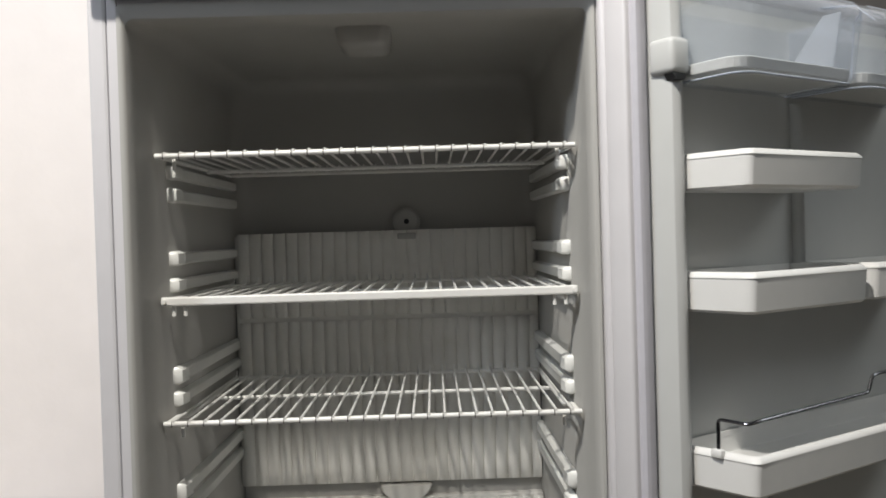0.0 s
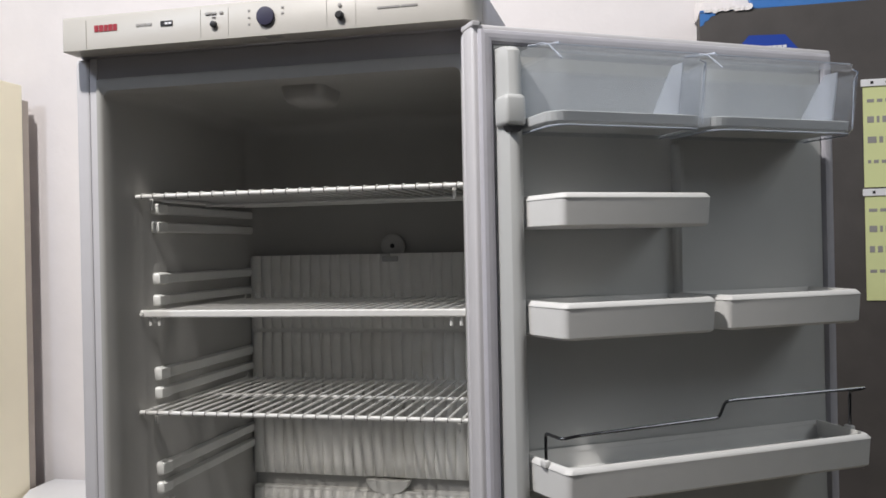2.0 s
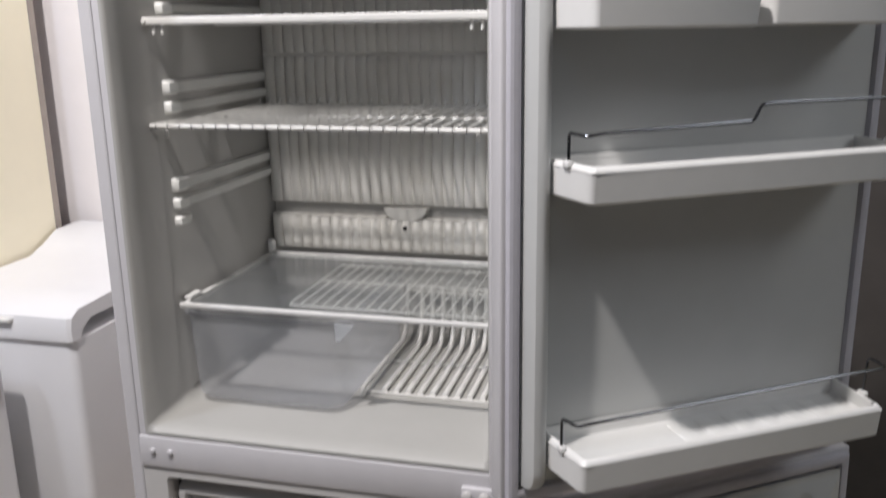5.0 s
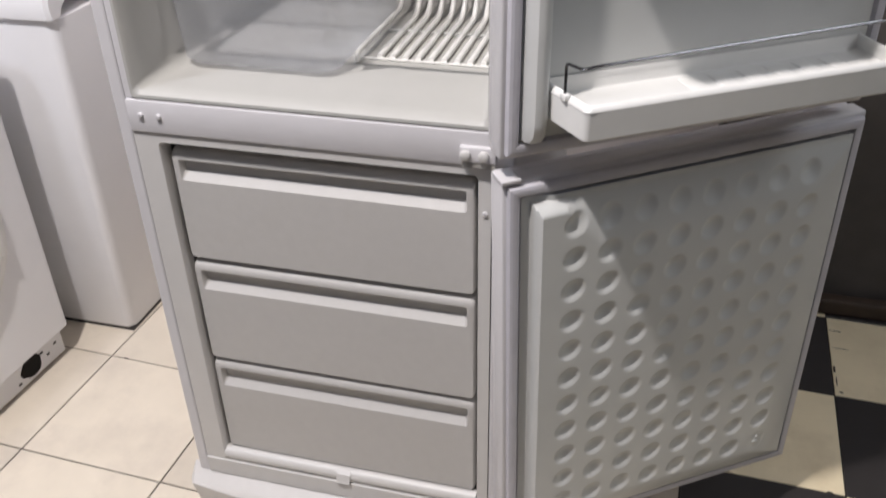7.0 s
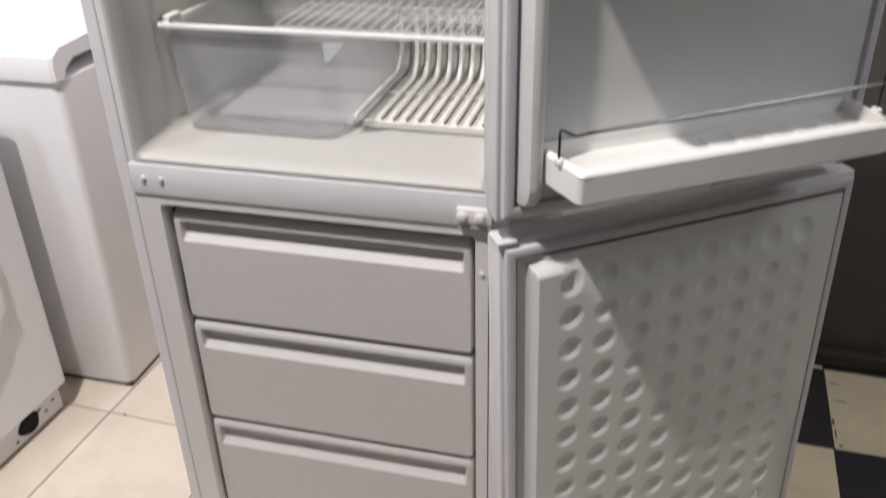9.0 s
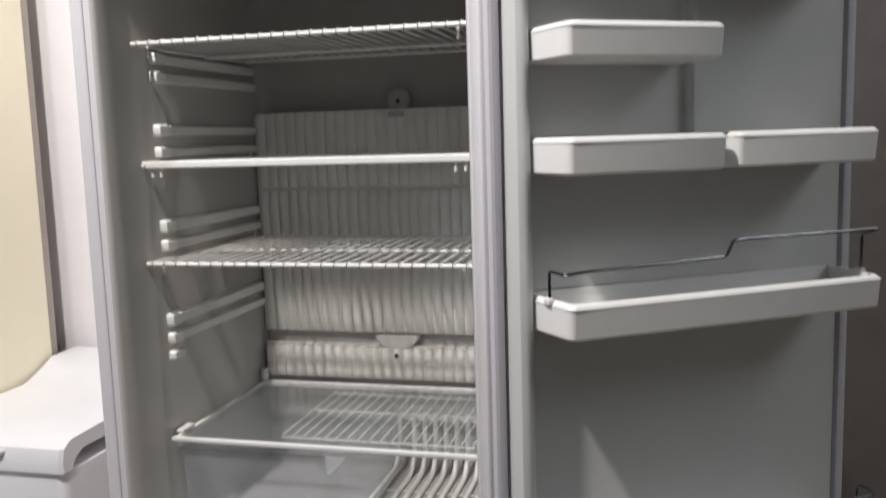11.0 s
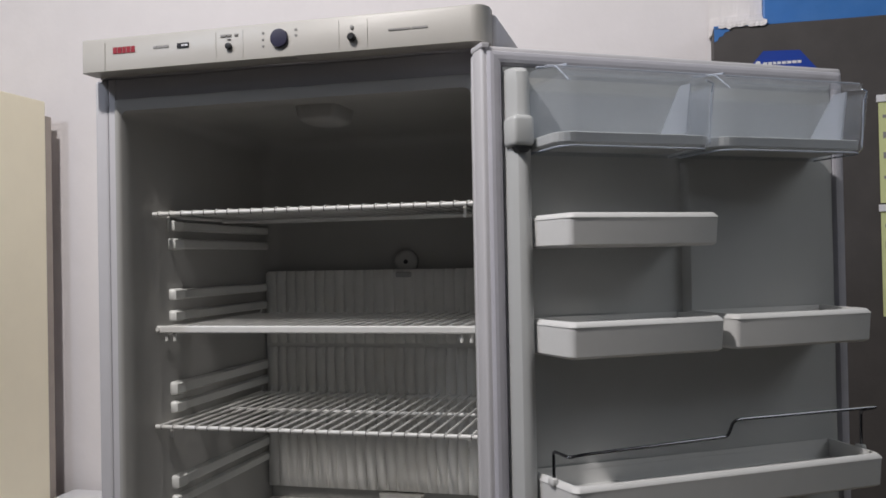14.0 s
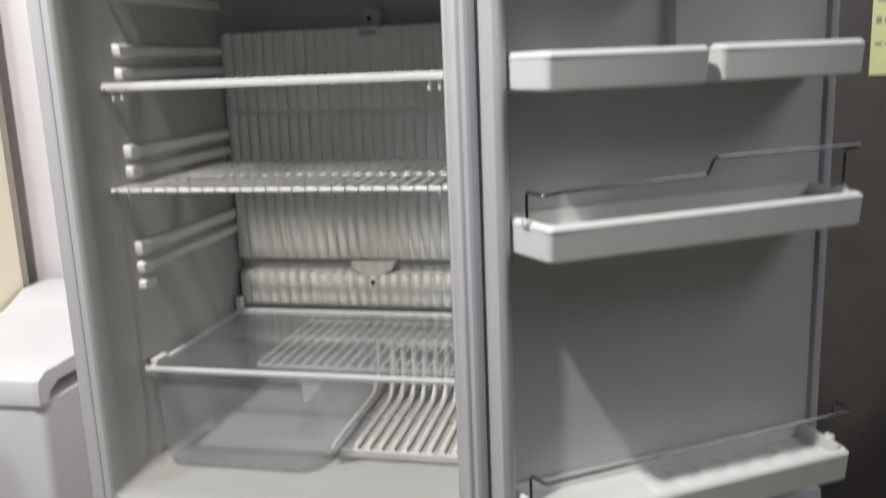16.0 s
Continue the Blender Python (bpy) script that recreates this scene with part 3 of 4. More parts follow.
def dimpled():
    x0, x1, z0, z1 = 0.027, LW - 0.027, LZ0 + 0.027, LZ1 - 0.027
    nx, nz = 200, 260
    cx = np.array([0.0975 + 0.0542 * i for i in range(8)])
    cz = np.array([0.757 - 0.0540 * i for i in range(11)])
    X, Z = np.meshgrid(np.linspace(x0, x1, nx + 1), np.linspace(z0, z1, nz + 1))
    wide = 0.014 + 0.075 * np.clip((X - 0.085) / 0.05, 0, 1)
    edge = np.minimum(np.minimum((X - 0.040) / 0.008, (LW - 0.026 - X) / 0.085), np.minimum((Z - (LZ0 + 0.028)) / 0.05, ((LZ1 - 0.036) - Z) / wide))
    edge = np.clip(edge, 0, 1)
    low_edge = 0.009 * np.clip((X - 0.05) / 0.02, 0, 1)
    H = 0.002 + low_edge + (0.026 - low_edge) * np.sin(edge * math.pi / 2) ** 0.9
    dx = X[..., None] - cx
    dx = np.take_along_axis(dx, np.abs(dx).argmin(-1)[..., None], -1)[..., 0]
    dz = Z[..., None] - cz
    dz = np.take_along_axis(dz, np.abs(dz).argmin(-1)[..., None], -1)[..., 0]
    d = np.hypot((dx - 0.15 * dz) / 0.0185, (dz + 0.0 * dx) / 0.0195)
    H = H - 0.0066 * np.clip(1 - d ** 2, 0, 1) ** 1.2
    last = (X > 0.450) & (Z < 0.243)
    H = np.where(last, np.maximum(H, 0.0275 * np.sin(edge * math.pi / 2) ** 0.9), H)
    verts = np.stack([X, -H, Z], -1).reshape(-1, 3)
    i = np.arange(nz)[:, None] * (nx + 1) + np.arange(nx)[None]
    faces = np.stack([i, i + 1, i + nx + 2, i + nx + 1], -1).reshape(-1, 4)
    me = bpy.data.meshes.new("dimpled")
    me.from_pydata(verts.tolist(), [], faces.tolist())
    bm = bmesh.new()
    bm.from_mesh(me)
    bpy.data.meshes.remove(me)
    return bm


panel = part("dimpled_panel", dimpled(), DOORLINER, low, "white plastic lining with rows of round dents", DOORLOW, True)
for k in range(3):
    part("embossed_bar", box(0.470 + k * 0.004, 0.482 - k * 0.002, -0.0292, -0.0270, 0.214 + k * 0.011, 0.219 + k * 0.011, 0.0008), DOORLINER, low, "", DOORLOW)

rnd = random.Random(21)
for k in range(7):
    u, w = 0.020 + 0.006 * k + rnd.uniform(0, 0.003), rnd.uniform(0.002, 0.006)
    ring = [(u + w * math.cos(a * math.pi / 4) * rnd.uniform(0.6, 1.1), DZ0 + 0.0262 + 0.0016 * math.sin(a * math.pi / 4) * rnd.uniform(0.6, 1.1)) for a in range(8)]
    part("grime_spot", prism(ring, -0.0086, -0.0060), DARKMARK, door, "", DOOR)
for k in range(9):
    u, w = 0.10 + 0.035 * k + rnd.uniform(-0.01, 0.01), rnd.uniform(0.003, 0.010)
    ring = [(u + w * math.cos(a * math.pi / 4) * rnd.uniform(0.6, 1.1), LZ0 + 0.0256 + 0.0010 * math.sin(a * math.pi / 4) * rnd.uniform(0.6, 1.1)) for a in range(8)]
    part("grime_spot", prism(ring, -0.0060, -0.0015), DARKMARK, low, "", DOORLOW)

# ---- freezer drawers ----


def drawer(z0, z1, slot=0.051):
    t = thing("freezer_drawer", (0.301, 0.2, z0), "grey white plastic freezer drawer with a finger groove, closed", "drawer", "freezer drawers")
    x0, x1, f = 0.0650, 0.5420, 0.013
    s1, s0 = z1 - 0.019, z1 - slot
    bm = loft([rect_loop(x0 + 0.001, x1 - 0.001, z0 + 0.001, z1 - 0.001, 0.045, 0.004), rect_loop(x0, x1, z0, z1, f + 0.013, 0.009), rect_loop(x0 + 0.0005, x1 - 0.0005, z0 + 0.0005, z1 - 0.0015, f + 0.007, 0.009),
               rect_loop(x0 + 0.001, x1 - 0.001, z0 + 0.001, z1 - 0.0045, f + 0.0025, 0.009), rect_loop(x0 + 0.002, x1 - 0.002, z0 + 0.002, z1 - 0.0085, f + 0.0002, 0.008),
               rect_loop(x0 + 0.003, x1 - 0.003, z0 + 0.003, z1 - 0.0125, f - 0.001, 0.007),
               rect_loop(x0 + 0.012, x1 - 0.012, s0 - 0.002, s1 + 0.002, f - 0.001, 0.005), rect_loop(x0 + 0.0135, x1 - 0.0135, s0, s1, f + 0.001, 0.005),
               rect_loop(x0 + 0.016, x1 - 0.016, s0 + 0.0125, s1 - 0.001, f + 0.011, 0.005)], True, True)
    part("front", bm, DRAWER, t, smooth=True)
    bm = loft([rect_loop(x0 + 0.012, x1 - 0.012, z0 + 0.006, z1 - 0.02, y, 0.01) for y in (0.046, 0.40)], True, True)
    part("bin", bm, CRISP, t)
    return t


for z0, z1, slot in ((0.592, 0.789, 0.051), (0.3815, 0.586, 0.053), (0.1650, 0.377, 0.056)):
    drawer(z0, z1, slot)

# ---- wire shelves ----


def wire_shelf(z, flat):
    t = thing("wire_shelf", (0.301, 0.23, z), "white coated wire shelf with a flat front strip" if flat else "white coated wire shelf resting on the side runners", "shelf", "wire shelves")
    x0, x1, y0, y1 = 0.046, 0.553, 0.068, 0.405
    if flat:
        part("front_strip", box(x0, x1, y0 + 0.003, y0 + 0.0095, z - 0.0055, z + 0.0055, 0.002), WIRE, t)
    else:
        part("front_rod", tube([(x0, y0, z), (x1, y0, z)], 0.0034, 10), WIRE, t, smooth=True)
    part("back_rod", tube([(x0 + 0.010, y1, z), (x1 - 0.010, y1, z)], 0.003), WIRE, t, smooth=True)
    part("middle_rod", tube([(x0 + 0.012, 0.26, z - 0.005), (x1 - 0.012, 0.26, z - 0.005)], 0.0028), WIRE, t, smooth=True)
    n = 26
    for i in range(n):
        x = x0 + 0.012 + (x1 - x0 - 0.024) * i / (n - 1)
        part("rod", tube(bend([(x, y0 + (0.009 if flat else -0.0032), z + 0.0035), (x, y1 - 0.004, z + 0.0035), (x, y1, z + 0.012)], 0.006, 3), 0.0017, 6), WIRE, t, smooth=True)
        if not flat:
            # narrow dark ring round the front rod beside each cross wire
            part("dark_ring", disc((x - 0.0027, y0, z), (1, 0, 0), 0.0037, 0.0013, 10), DARKMARK, t)
    for x in (x0 + 0.004, x1 - 0.004):
        part("side_rod", tube(bend([(x, y0, z), (x, 0.12, z), (x + (0.008 if x < 0.3 else -0.008), 0.13, z - 0.003), (x + (0.008 if x < 0.3 else -0.008), y1, z)], 0.01), 0.003), WIRE, t, smooth=True)
        for dx in (0.010, 0.024) if flat else (0.016,):
            xx = x + (dx if x < 0.3 else -dx)
            part("stop", tube([(xx, y0 + 0.01, z), (xx, y0 + 0.01, z - 0.018)], 0.0025, 6), WIRE, t)
    return t


wire_shelf(1.657, False)
wire_shelf(1.481, True)
wire_shelf(1.333, False)

# ---- glass shelf over the salad drawer ----
gs = thing("glass_shelf", (0.3, 0.2, 1.06), "glass shelf in a white plastic frame above the salad drawer", "shelf")
part("pane", box(0.066, 0.541, 0.088, 0.398, 1.0525, 1.0565), GLASS, gs).visible_shadow = False
part("front_trim", box(0.056, 0.548, 0.081, 0.088, 1.0505, 1.0585, 0.002, 3), PLASTIC, gs, smooth=True)
part("back_trim", box(0.056, 0.545, 0.398, 0.408, 1.0480, 1.0590, 0.003, 3), PLASTIC, gs, smooth=True)
for x0, x1 in ((0.0585, 0.066), (0.541, 0.5485)):
    part("side_trim", box(x0, x1, 0.0885, 0.3975, 1.0515, 1.0580, 0.002, 3), PLASTIC, gs, smooth=True)
part("corner_clip", box(0.056, 0.068, 0.396, 0.410, 1.0595, 1.082, 0.003), PLASTIC, gs)
part("corner_clip", box(0.054, 0.067, 0.100, 0.135, 1.0585, 1.064, 0.002), PLASTIC, gs)
rack = thing("wire_insert", (0.37, 0.23, 1.05), "fine white wire insert lying under the glass shelf", "rack")
for i in range(18):
    x = 0.212 + 0.0183 * i
    part("rod", tube([(x, 0.15, 1.0465), (x, 0.390, 1.0465)], 0.0012, 6), WIRE, rack, smooth=True)
for y in (0.152, 0.29, 0.388):
    part("cross_rod", tube([(0.209, y, 1.0425), (0.526, y, 1.0425)], 0.0013, 6), WIRE, rack, smooth=True)

# ---- salad drawer ----
sd = thing("salad_drawer", (0.18, 0.28, FLOORZ + 0.002), "clear grey plastic salad drawer standing on the fridge floor", "drawer")


def bin_loop(z, d, x0=0.046, x1=0.322, y0=0.090, y1=0.436, r=0.03):
    return [(x, y, z) for x, y in rounded_rect(x0 + d, x1 - d, y0 + d, y1 - d, r, 5)]


zb = FLOORZ + 0.003
bm = loft([bin_loop(zb + 0.150, 0.004), bin_loop(zb + 0.012, 0.010), bin_loop(zb + 0.002, 0.018), ], False, True)
loft([bin_loop(zb + 0.150, 0.0055), bin_loop(zb + 0.012, 0.0115), bin_loop(zb + 0.004, 0.020)], False, True, bm=bm)
part("bin", bm, CRISP, sd, smooth=True)
part("rim", loft([bin_loop(zb + 0.148, 0.0), bin_loop(zb + 0.153, 0.0), bin_loop(zb + 0.153, 0.006), bin_loop(zb + 0.148, 0.006), bin_loop(zb + 0.148, 0.0)]), CRISP, sd)
bm = prism([(0.311, 1.040), (0.341, 1.040), (0.318, 1.014), (0.312, 1.014)], 0.084, 0.089)
part("finger_tab", bm, FROST, sd)

# ---- bent wire rack on the fridge floor ----
fr = thing("floor_rack", (0.43, 0.32, FLOORZ), "white wire rack with an upturned back on the fridge floor", "rack")
for i in range(10):
    x = 0.347 + 0.0206 * i
    part("rod", tube(bend([(x, 0.196, FLOORZ + 0.0056), (x, 0.402, FLOORZ + 0.0056), (x, 0.430, FLOORZ + 0.038), (x, 0.436, FLOORZ + 0.115)], 0.02, 5), 0.0048, 10), WIRE, fr, smooth=True)
for y in (0.194, 0.331):
    part("cross_rod", tube([(0.319, y, FLOORZ + 0.0026), (0.537, y, FLOORZ + 0.0026)], 0.0022, 8), WIRE, fr, smooth=True)
part("cross_rod", tube([(0.319, 0.443, FLOORZ + 0.100), (0.537, 0.443, FLOORZ + 0.100)], 0.003, 8), WIRE, fr, smooth=True)
part("side_rail", tube(bend([(0.3185, 0.172, FLOORZ + 0.004), (0.3185, 0.174, FLOORZ + 0.018), (0.3185, 0.400, FLOORZ + 0.018), (0.3185, 0.430, FLOORZ + 0.048), (0.3185, 0.436, FLOORZ + 0.115)], 0.012, 4), 0.0040, 10), WIRE, fr, smooth=True)

# ---- door shelves ----


def tray(x0, x1, z0, z1, n1, n0=0.0045, deep=0.018, wall=0.0035, slope=0.0015, r=0.014, cl=0.012, cr=0.008, lip=0.0065):
    """An open tray hung on the door lining: outer skin, rounded rim, inner skin."""
    def ring(z, d, grow=0.0):
        a, b = x0 + d, x1 - d
        f, k = n1 - d + grow, n0 + 0.35 * max(d, 0)
        pts = [(a, -k), ]
        for cx, c, s in ((a, cl, 1), (b, cr, -1)):
            corner = []
            for i in range(6):
                t = radians(90 * i / 5)
                px = (a + c + r * (1 - math.cos(t)) * 0.6) if s > 0 else (b - c - r * (1 - math.cos(t)) * 0.6)
                corner.append((px, -(f - r + r * math.sin(t))))
            pts += corner if s > 0 else corner[::-1]
        pts.append((b, -k))
        return [(x, y, z) for x, y in pts]
    zr = z1 - lip
    body = loft([ring(z0, 0.004), ring(z0 + 0.003, 0.001), ring(zr, 0.0, slope), ring(zr, wall + 0.003, slope), ring(z0 + deep + 0.002, wall + 0.003), ring(z0 + deep, wall + 0.006)], True, True)
    rim = loft([ring(zr + 0.0002, -0.0006, slope), ring(zr + 0.001, -0.0006, slope), ring(z1 - 0.001, 0.0026, slope), ring(z1, 0.004, slope), ring(z1, wall + 0.0035, slope), ring(zr + 0.0002, wall + 0.004, slope), ring(zr + 0.0002, -0.0006, slope)])
    return body, rim


def door_shelf(x0, x1, z0, z1, label, **k):
    t = thing("door_shelf", (*(DOOR @ Vector(((x0 + x1) / 2, -0.07, z0)))[:],), label, "door shelf", "door shelves", turn=TURN_UP)
    body, rim = tray(x0, x1, z0, z1, 0.106, **k)
    part("tray", body, PLASTIC, t, "", DOOR, True)
    part("rim", rim, PLASTIC, t, "", DOOR, True)
    return t


door_shelf(0.052, 0.2725, 1.591, 1.631, "short white plastic door shelf, empty", cr=0.002)
door_shelf(0.052, 0.2795, 1.462, 1.505, "short white plastic door shelf, empty", cr=0.004)
door_shelf(0.2815, 0.5125, 1.463, 1.506, "short white plastic door shelf, empty", cl=0.006, cr=0.010)
s4 = door_shelf(0.052, 0.5225, 1.274, 1.317, "long white plastic door shelf with a wire rail, empty")
s5 = door_shelf(0.052, 0.527, 0.920, 0.965, "long white plastic bottle shelf with a wire rail, empty", deep=0.024)
for i in range(3, 9):
    part("floor_rib", box(0.11 + i * 0.042, 0.134 + i * 0.042, -0.094, -0.020, 0.9405, 0.9455, 0.0024, 3), PLASTIC, s5, "", DOOR, True)
for s, z in ((s4, 1.317), (s5, 0.965)):
    for k in range(2):
        x = 0.056 if k == 0 else (0.514 if s is s4 else 0.519)
        part("rail_socket", box(x, x + 0.008, -0.070, -0.056, z - 0.006, z + 0.003, 0.002), PLASTIC, s, "", DOOR, True)

bm = tube(bend([(0.061, -0.063, 1.314), (0.061, -0.063, 1.351), (0.064, -0.098, 1.3505), (0.082, -0.101, 1.353), (0.277, -0.101, 1.3575), (0.286, -0.101, 1.3755), (0.297, -0.101, 1.377), (0.506, -0.101, 1.3765)], 0.005), 0.0020, 8)
part("wire_rail", bm, CHROME, s4, "chromed wire bottle rail", DOOR, True)
part("wire_post", tube(bend([(0.506, -0.101, 1.3765), (0.518, -0.085, 1.372), (0.519, -0.064, 1.366), (0.519, -0.063, 1.314)], 0.006), 0.0020, 8), CHROME, s4, "", DOOR, True)
bm = tube(bend([(0.0595, -0.063, 0.962), (0.0595, -0.063, 1.004), (0.063, -0.098, 1.008), (0.080, -0.101, 1.011), (0.450, -0.101, 1.0175), (0.517, -0.101, 1.0175), (0.526, -0.080, 1.017), (0.526, -0.063, 1.016), (0.524, -0.062, 0.962)], 0.006), 0.0020, 8)
part("wire_rail", bm, CHROME, s5, "chromed wire bottle rail", DOOR, True)

# clear covered bins at the top of the door


def clear_bin(x0, x1):
    t = thing("clear_door_bin", (*(DOOR @ Vector(((x0 + x1) / 2, -0.07, 1.704)))[:],), "clear plastic lidded door bin, empty", "door bin", "clear door bins", turn=TURN_UP)
    def ring(z, d, f):
        pts = [(x0 + d, -0.012)]
        r = 0.022
        for s, c in ((1, x0 + d), (-1, x1 - d)):
            corner = [((c + s * r * (1 - math.cos(radians(90 * i / 5)))), -(f - r + r * math.sin(radians(90 * i / 5)))) for i in range(6)]
            pts += corner if s > 0 else corner[::-1]
        pts.append((x1 - d, -0.012))
        return [(x, y, z) for x, y in pts]
    def flo(z, d, f):
        return [(x0 + d, -0.006, z)] + ring(z, d, f)[1:-1] + [(x1 - d, -0.006, z)]
    bm = loft([ring(1.788, 0.0, 0.116), ring(1.785, 0.0005, 0.118), ring(1.715, 0.003, 0.110), ring(1.707, 0.007, 0.104), ring(1.707, 0.010, 0.100), ring(1.716, 0.007, 0.106), ring(1.785, 0.004, 0.113)], False, False)
    part("front_shell", bm, CLEAR, t, "", DOOR, True).visible_shadow = False
    part("floor_panel", loft([flo(1.7125, 0.0045, 0.1005), flo(1.7135, 0.0035, 0.1015), flo(1.7235, 0.0028, 0.1030), flo(1.7245, 0.0038, 0.1020), flo(1.7245, 0.0068, 0.0990), flo(1.7160, 0.0078, 0.0980)], True, True), DOORLINER, t, "pale grey bin floor", DOOR)
    # thin pale rods below draw the glints on the bin's edges, corner and hinge
    base = [Vector(p) for p in ring(1.7078, 0.0065, 0.1045)]
    part("base_edge", tube(base, 0.0011, 6), EDGE_GLINT, t, "pale highlight line along the bottom edge", DOOR, True)
    for x, s in ((x0, 1),):
        part("lid_glint", tube([(x + 0.0022 * s, -0.066, 1.8050), (x + 0.0022 * s, -0.082, 1.8040), (x + 0.003 * s, -0.098, 1.799), (x + 0.010 * s, -0.1165, 1.780)], 0.0008, 6), EDGE_GLINT, t, "", DOOR, True)
    part("lid_glint", tube([(x0 + 0.006, -0.1105, 1.7965), (x1 - 0.020, -0.1105, 1.7965)], 0.0009, 6), EDGE_GLINT, t, "", DOOR, True)
    part("corner_glint", tube([(x1 - 0.024, -0.1185, 1.7880), (x1 - 0.010, -0.1130, 1.7860), (x1 - 0.003, -0.1000, 1.7780), (x1 - 0.004, -0.0960, 1.7150)], 0.0009, 6), EDGE_GLINT, t, "", DOOR, True)
    part("hinge_glint", tube(bend([(x0 - 0.004, -0.060, 1.8050), (x0 + 0.016, -0.064, 1.8065), (x0 + 0.024, -0.086, 1.8050)], 0.004), 0.0016, 8), EDGE_GLINT, t, "pale rod for the highlight at the lid hinge", DOOR, True)
    bm = loft([[(x, -f, z) for x in (x0 + 0.002, x1 - d)] + [(x, -f + 0.0022, z - 0.0018) for x in (x1 - d, x0 + 0.002)] for f, z, d in ((0.012, 1.806, 0.002), (0.05, 1.806, 0.003), (0.09, 1.803, 0.008), (0.112, 1.796, 0.016), (0.118, 1.787, 0.026))], True, True)
    part("lid", bm, CLEAR, t, "", DOOR).visible_shadow = False
    part("end_wall", prism([(-0.034, 1.7255), (-0.096, 1.7255), (-0.106, 1.786), (-0.084, 1.786)], x1 - 0.0380, x1 - 0.0355, "x"), MIST, t, "frosted end wall", DOOR)
    return t


clear_bin(0.054, 0.269)
clear_bin(0.271, 0.504)

# ---- top-loading washing machine ----
wm = thing("washing_machine", (-0.66, 0.76, 0), "white top loading washing machine beside the fridge", "washing machine")
WX0, WX1, WY0, WY1 = -0.862, -0.457, 0.462, 1.055
bm = loft([[(x, y, z) for x, y in rounded_rect(WX0 + d, WX1 - d, WY0 + d, WY1 - d, 0.022, 5)] for z, d in ((0.010, 0.003), (0.016, 0.0), (0.808, 0.0), (0.812, 0.004))], True, True)
part("cabinet", bm, WASHER, wm, "white lacquered steel cabinet", smooth=True)
sec = [(0.452, 0.812), (0.449, 0.838), (0.456, 0.866), (0.480, 0.880), (0.60, 0.884), (0.84, 0.884), (0.90, 0.905), (0.96, 0.934), (1.053, 0.936), (1.053, 0.842), (0.52, 0.848), (0.49, 0.832), (0.478, 0.812)]
bm = loft([[(x, 0.75 + (y - 0.75) * s, 0.84 + (z - 0.84) * (s if z > 0.85 else 1)) for y, z in sec] for x, s in ((WX0 - 0.004, 0.975), (WX0 + 0.004, 1), (WX1 - 0.004, 1), (WX1 + 0.004, 0.975))], True, True)
part("lid_top", bm, WASHER, wm, "rounded white plastic lid and rear console", smooth=True)
part("lid_handle", box(-0.72, -0.595, 0.436, 0.462, 0.852, 0.862, 0.004, 3), PLASTIC, wm, "", smooth=True)
# black box stands in for the shade in the gap under the cabinet
part("gap_shade", box(WX0 + 0.01, WX1 - 0.004, 0.466, 1.04, 0.0, 0.010), BLACK, wm)

# ---- front-loading washing machine, turned to the aisle ----
fl = thing("front_loader", (-0.86, 0.10, 0), "white front loading washing machine with its filter flap missing", "washing machine")
FX = -0.557
LOADER = pose(FX, 0.366, 0, 0, 0, -3.0) @ Matrix.Translation((-FX, -0.366, 0))
bm = loft([[(x, y, z) for x, y in rounded_rect(-1.13, FX - d, -0.24 + d, 0.366 - d, 0.018, 5)] for z, d in ((0.085, 0.0), (0.80, 0.0), (0.838, 0.0), (0.846, 0.006))], True, True)
part("cabinet", bm, WASHER, fl, "white lacquered steel cabinet", LOADER, smooth=True)
bm = box(-1.11, FX - 0.022, -0.23, 0.350, 0.006, 0.084, 0.004)
kick = part("kick_panel", bm, WASHER, fl, "chipped white kick panel", LOADER, smooth=True)
rh = random.Random(11)
hole = prism([(0.238 + math.cos(2 * math.pi * k / 16) * 0.034 * rh.uniform(0.8, 1.1), 0.042 + math.sin(2 * math.pi * k / 16) * 0.031 * rh.uniform(0.8, 1.1)) for k in range(16)], FX - 0.026, FX - 0.0212, "x")
part("filter_opening", hole, VOID, kick, "dark open filter hole", LOADER)
for y, z in ((0.290, 0.033), (0.318, 0.046), (0.272, 0.050), (0.189, 0.02)):
    part("chip", box(FX - 0.024, FX - 0.021, y, y + 0.010, z, z + 0.006, 0.001), BLACK, kick, "", LOADER)


def ring_x(x, cy, cz, r, seg=40):
    return [(x, cy + r * math.cos(2 * math.pi * k / seg), cz + r * math.sin(2 * math.pi * k / seg)) for k in range(seg)]


pr = [(FX - 0.002, 0.215), (FX + 0.004, 0.213), (FX + 0.006, 0.206), (FX + 0.016, 0.19), (FX + 0.020, 0.175), (FX + 0.012, 0.155), (FX - 0.002, 0.14)]
porthole = part("door", loft([ring_x(x, 0.06, 0.44, r) for x, r in pr], False, True), PLASTIC, fl, "round white loading door", LOADER, smooth=True)
part("handle", box(FX + 0.006, FX + 0.02, 0.225, 0.245, 0.36, 0.42, 0.005, 3), PLASTIC, porthole, "", LOADER, smooth=True)
part("drawer_panel", box(FX - 0.001, FX + 0.006, -0.23, 0.344, 0.715, 0.835, 0.005, 3), PLASTIC, fl, "", LOADER, smooth=True)
for y in (-0.20, 0.31):
    part("foot", disc((FX - 0.05, y, 0), (0, 0, 1), 0.02, 0.008, 12), BLACK, fl, "", LOADER)

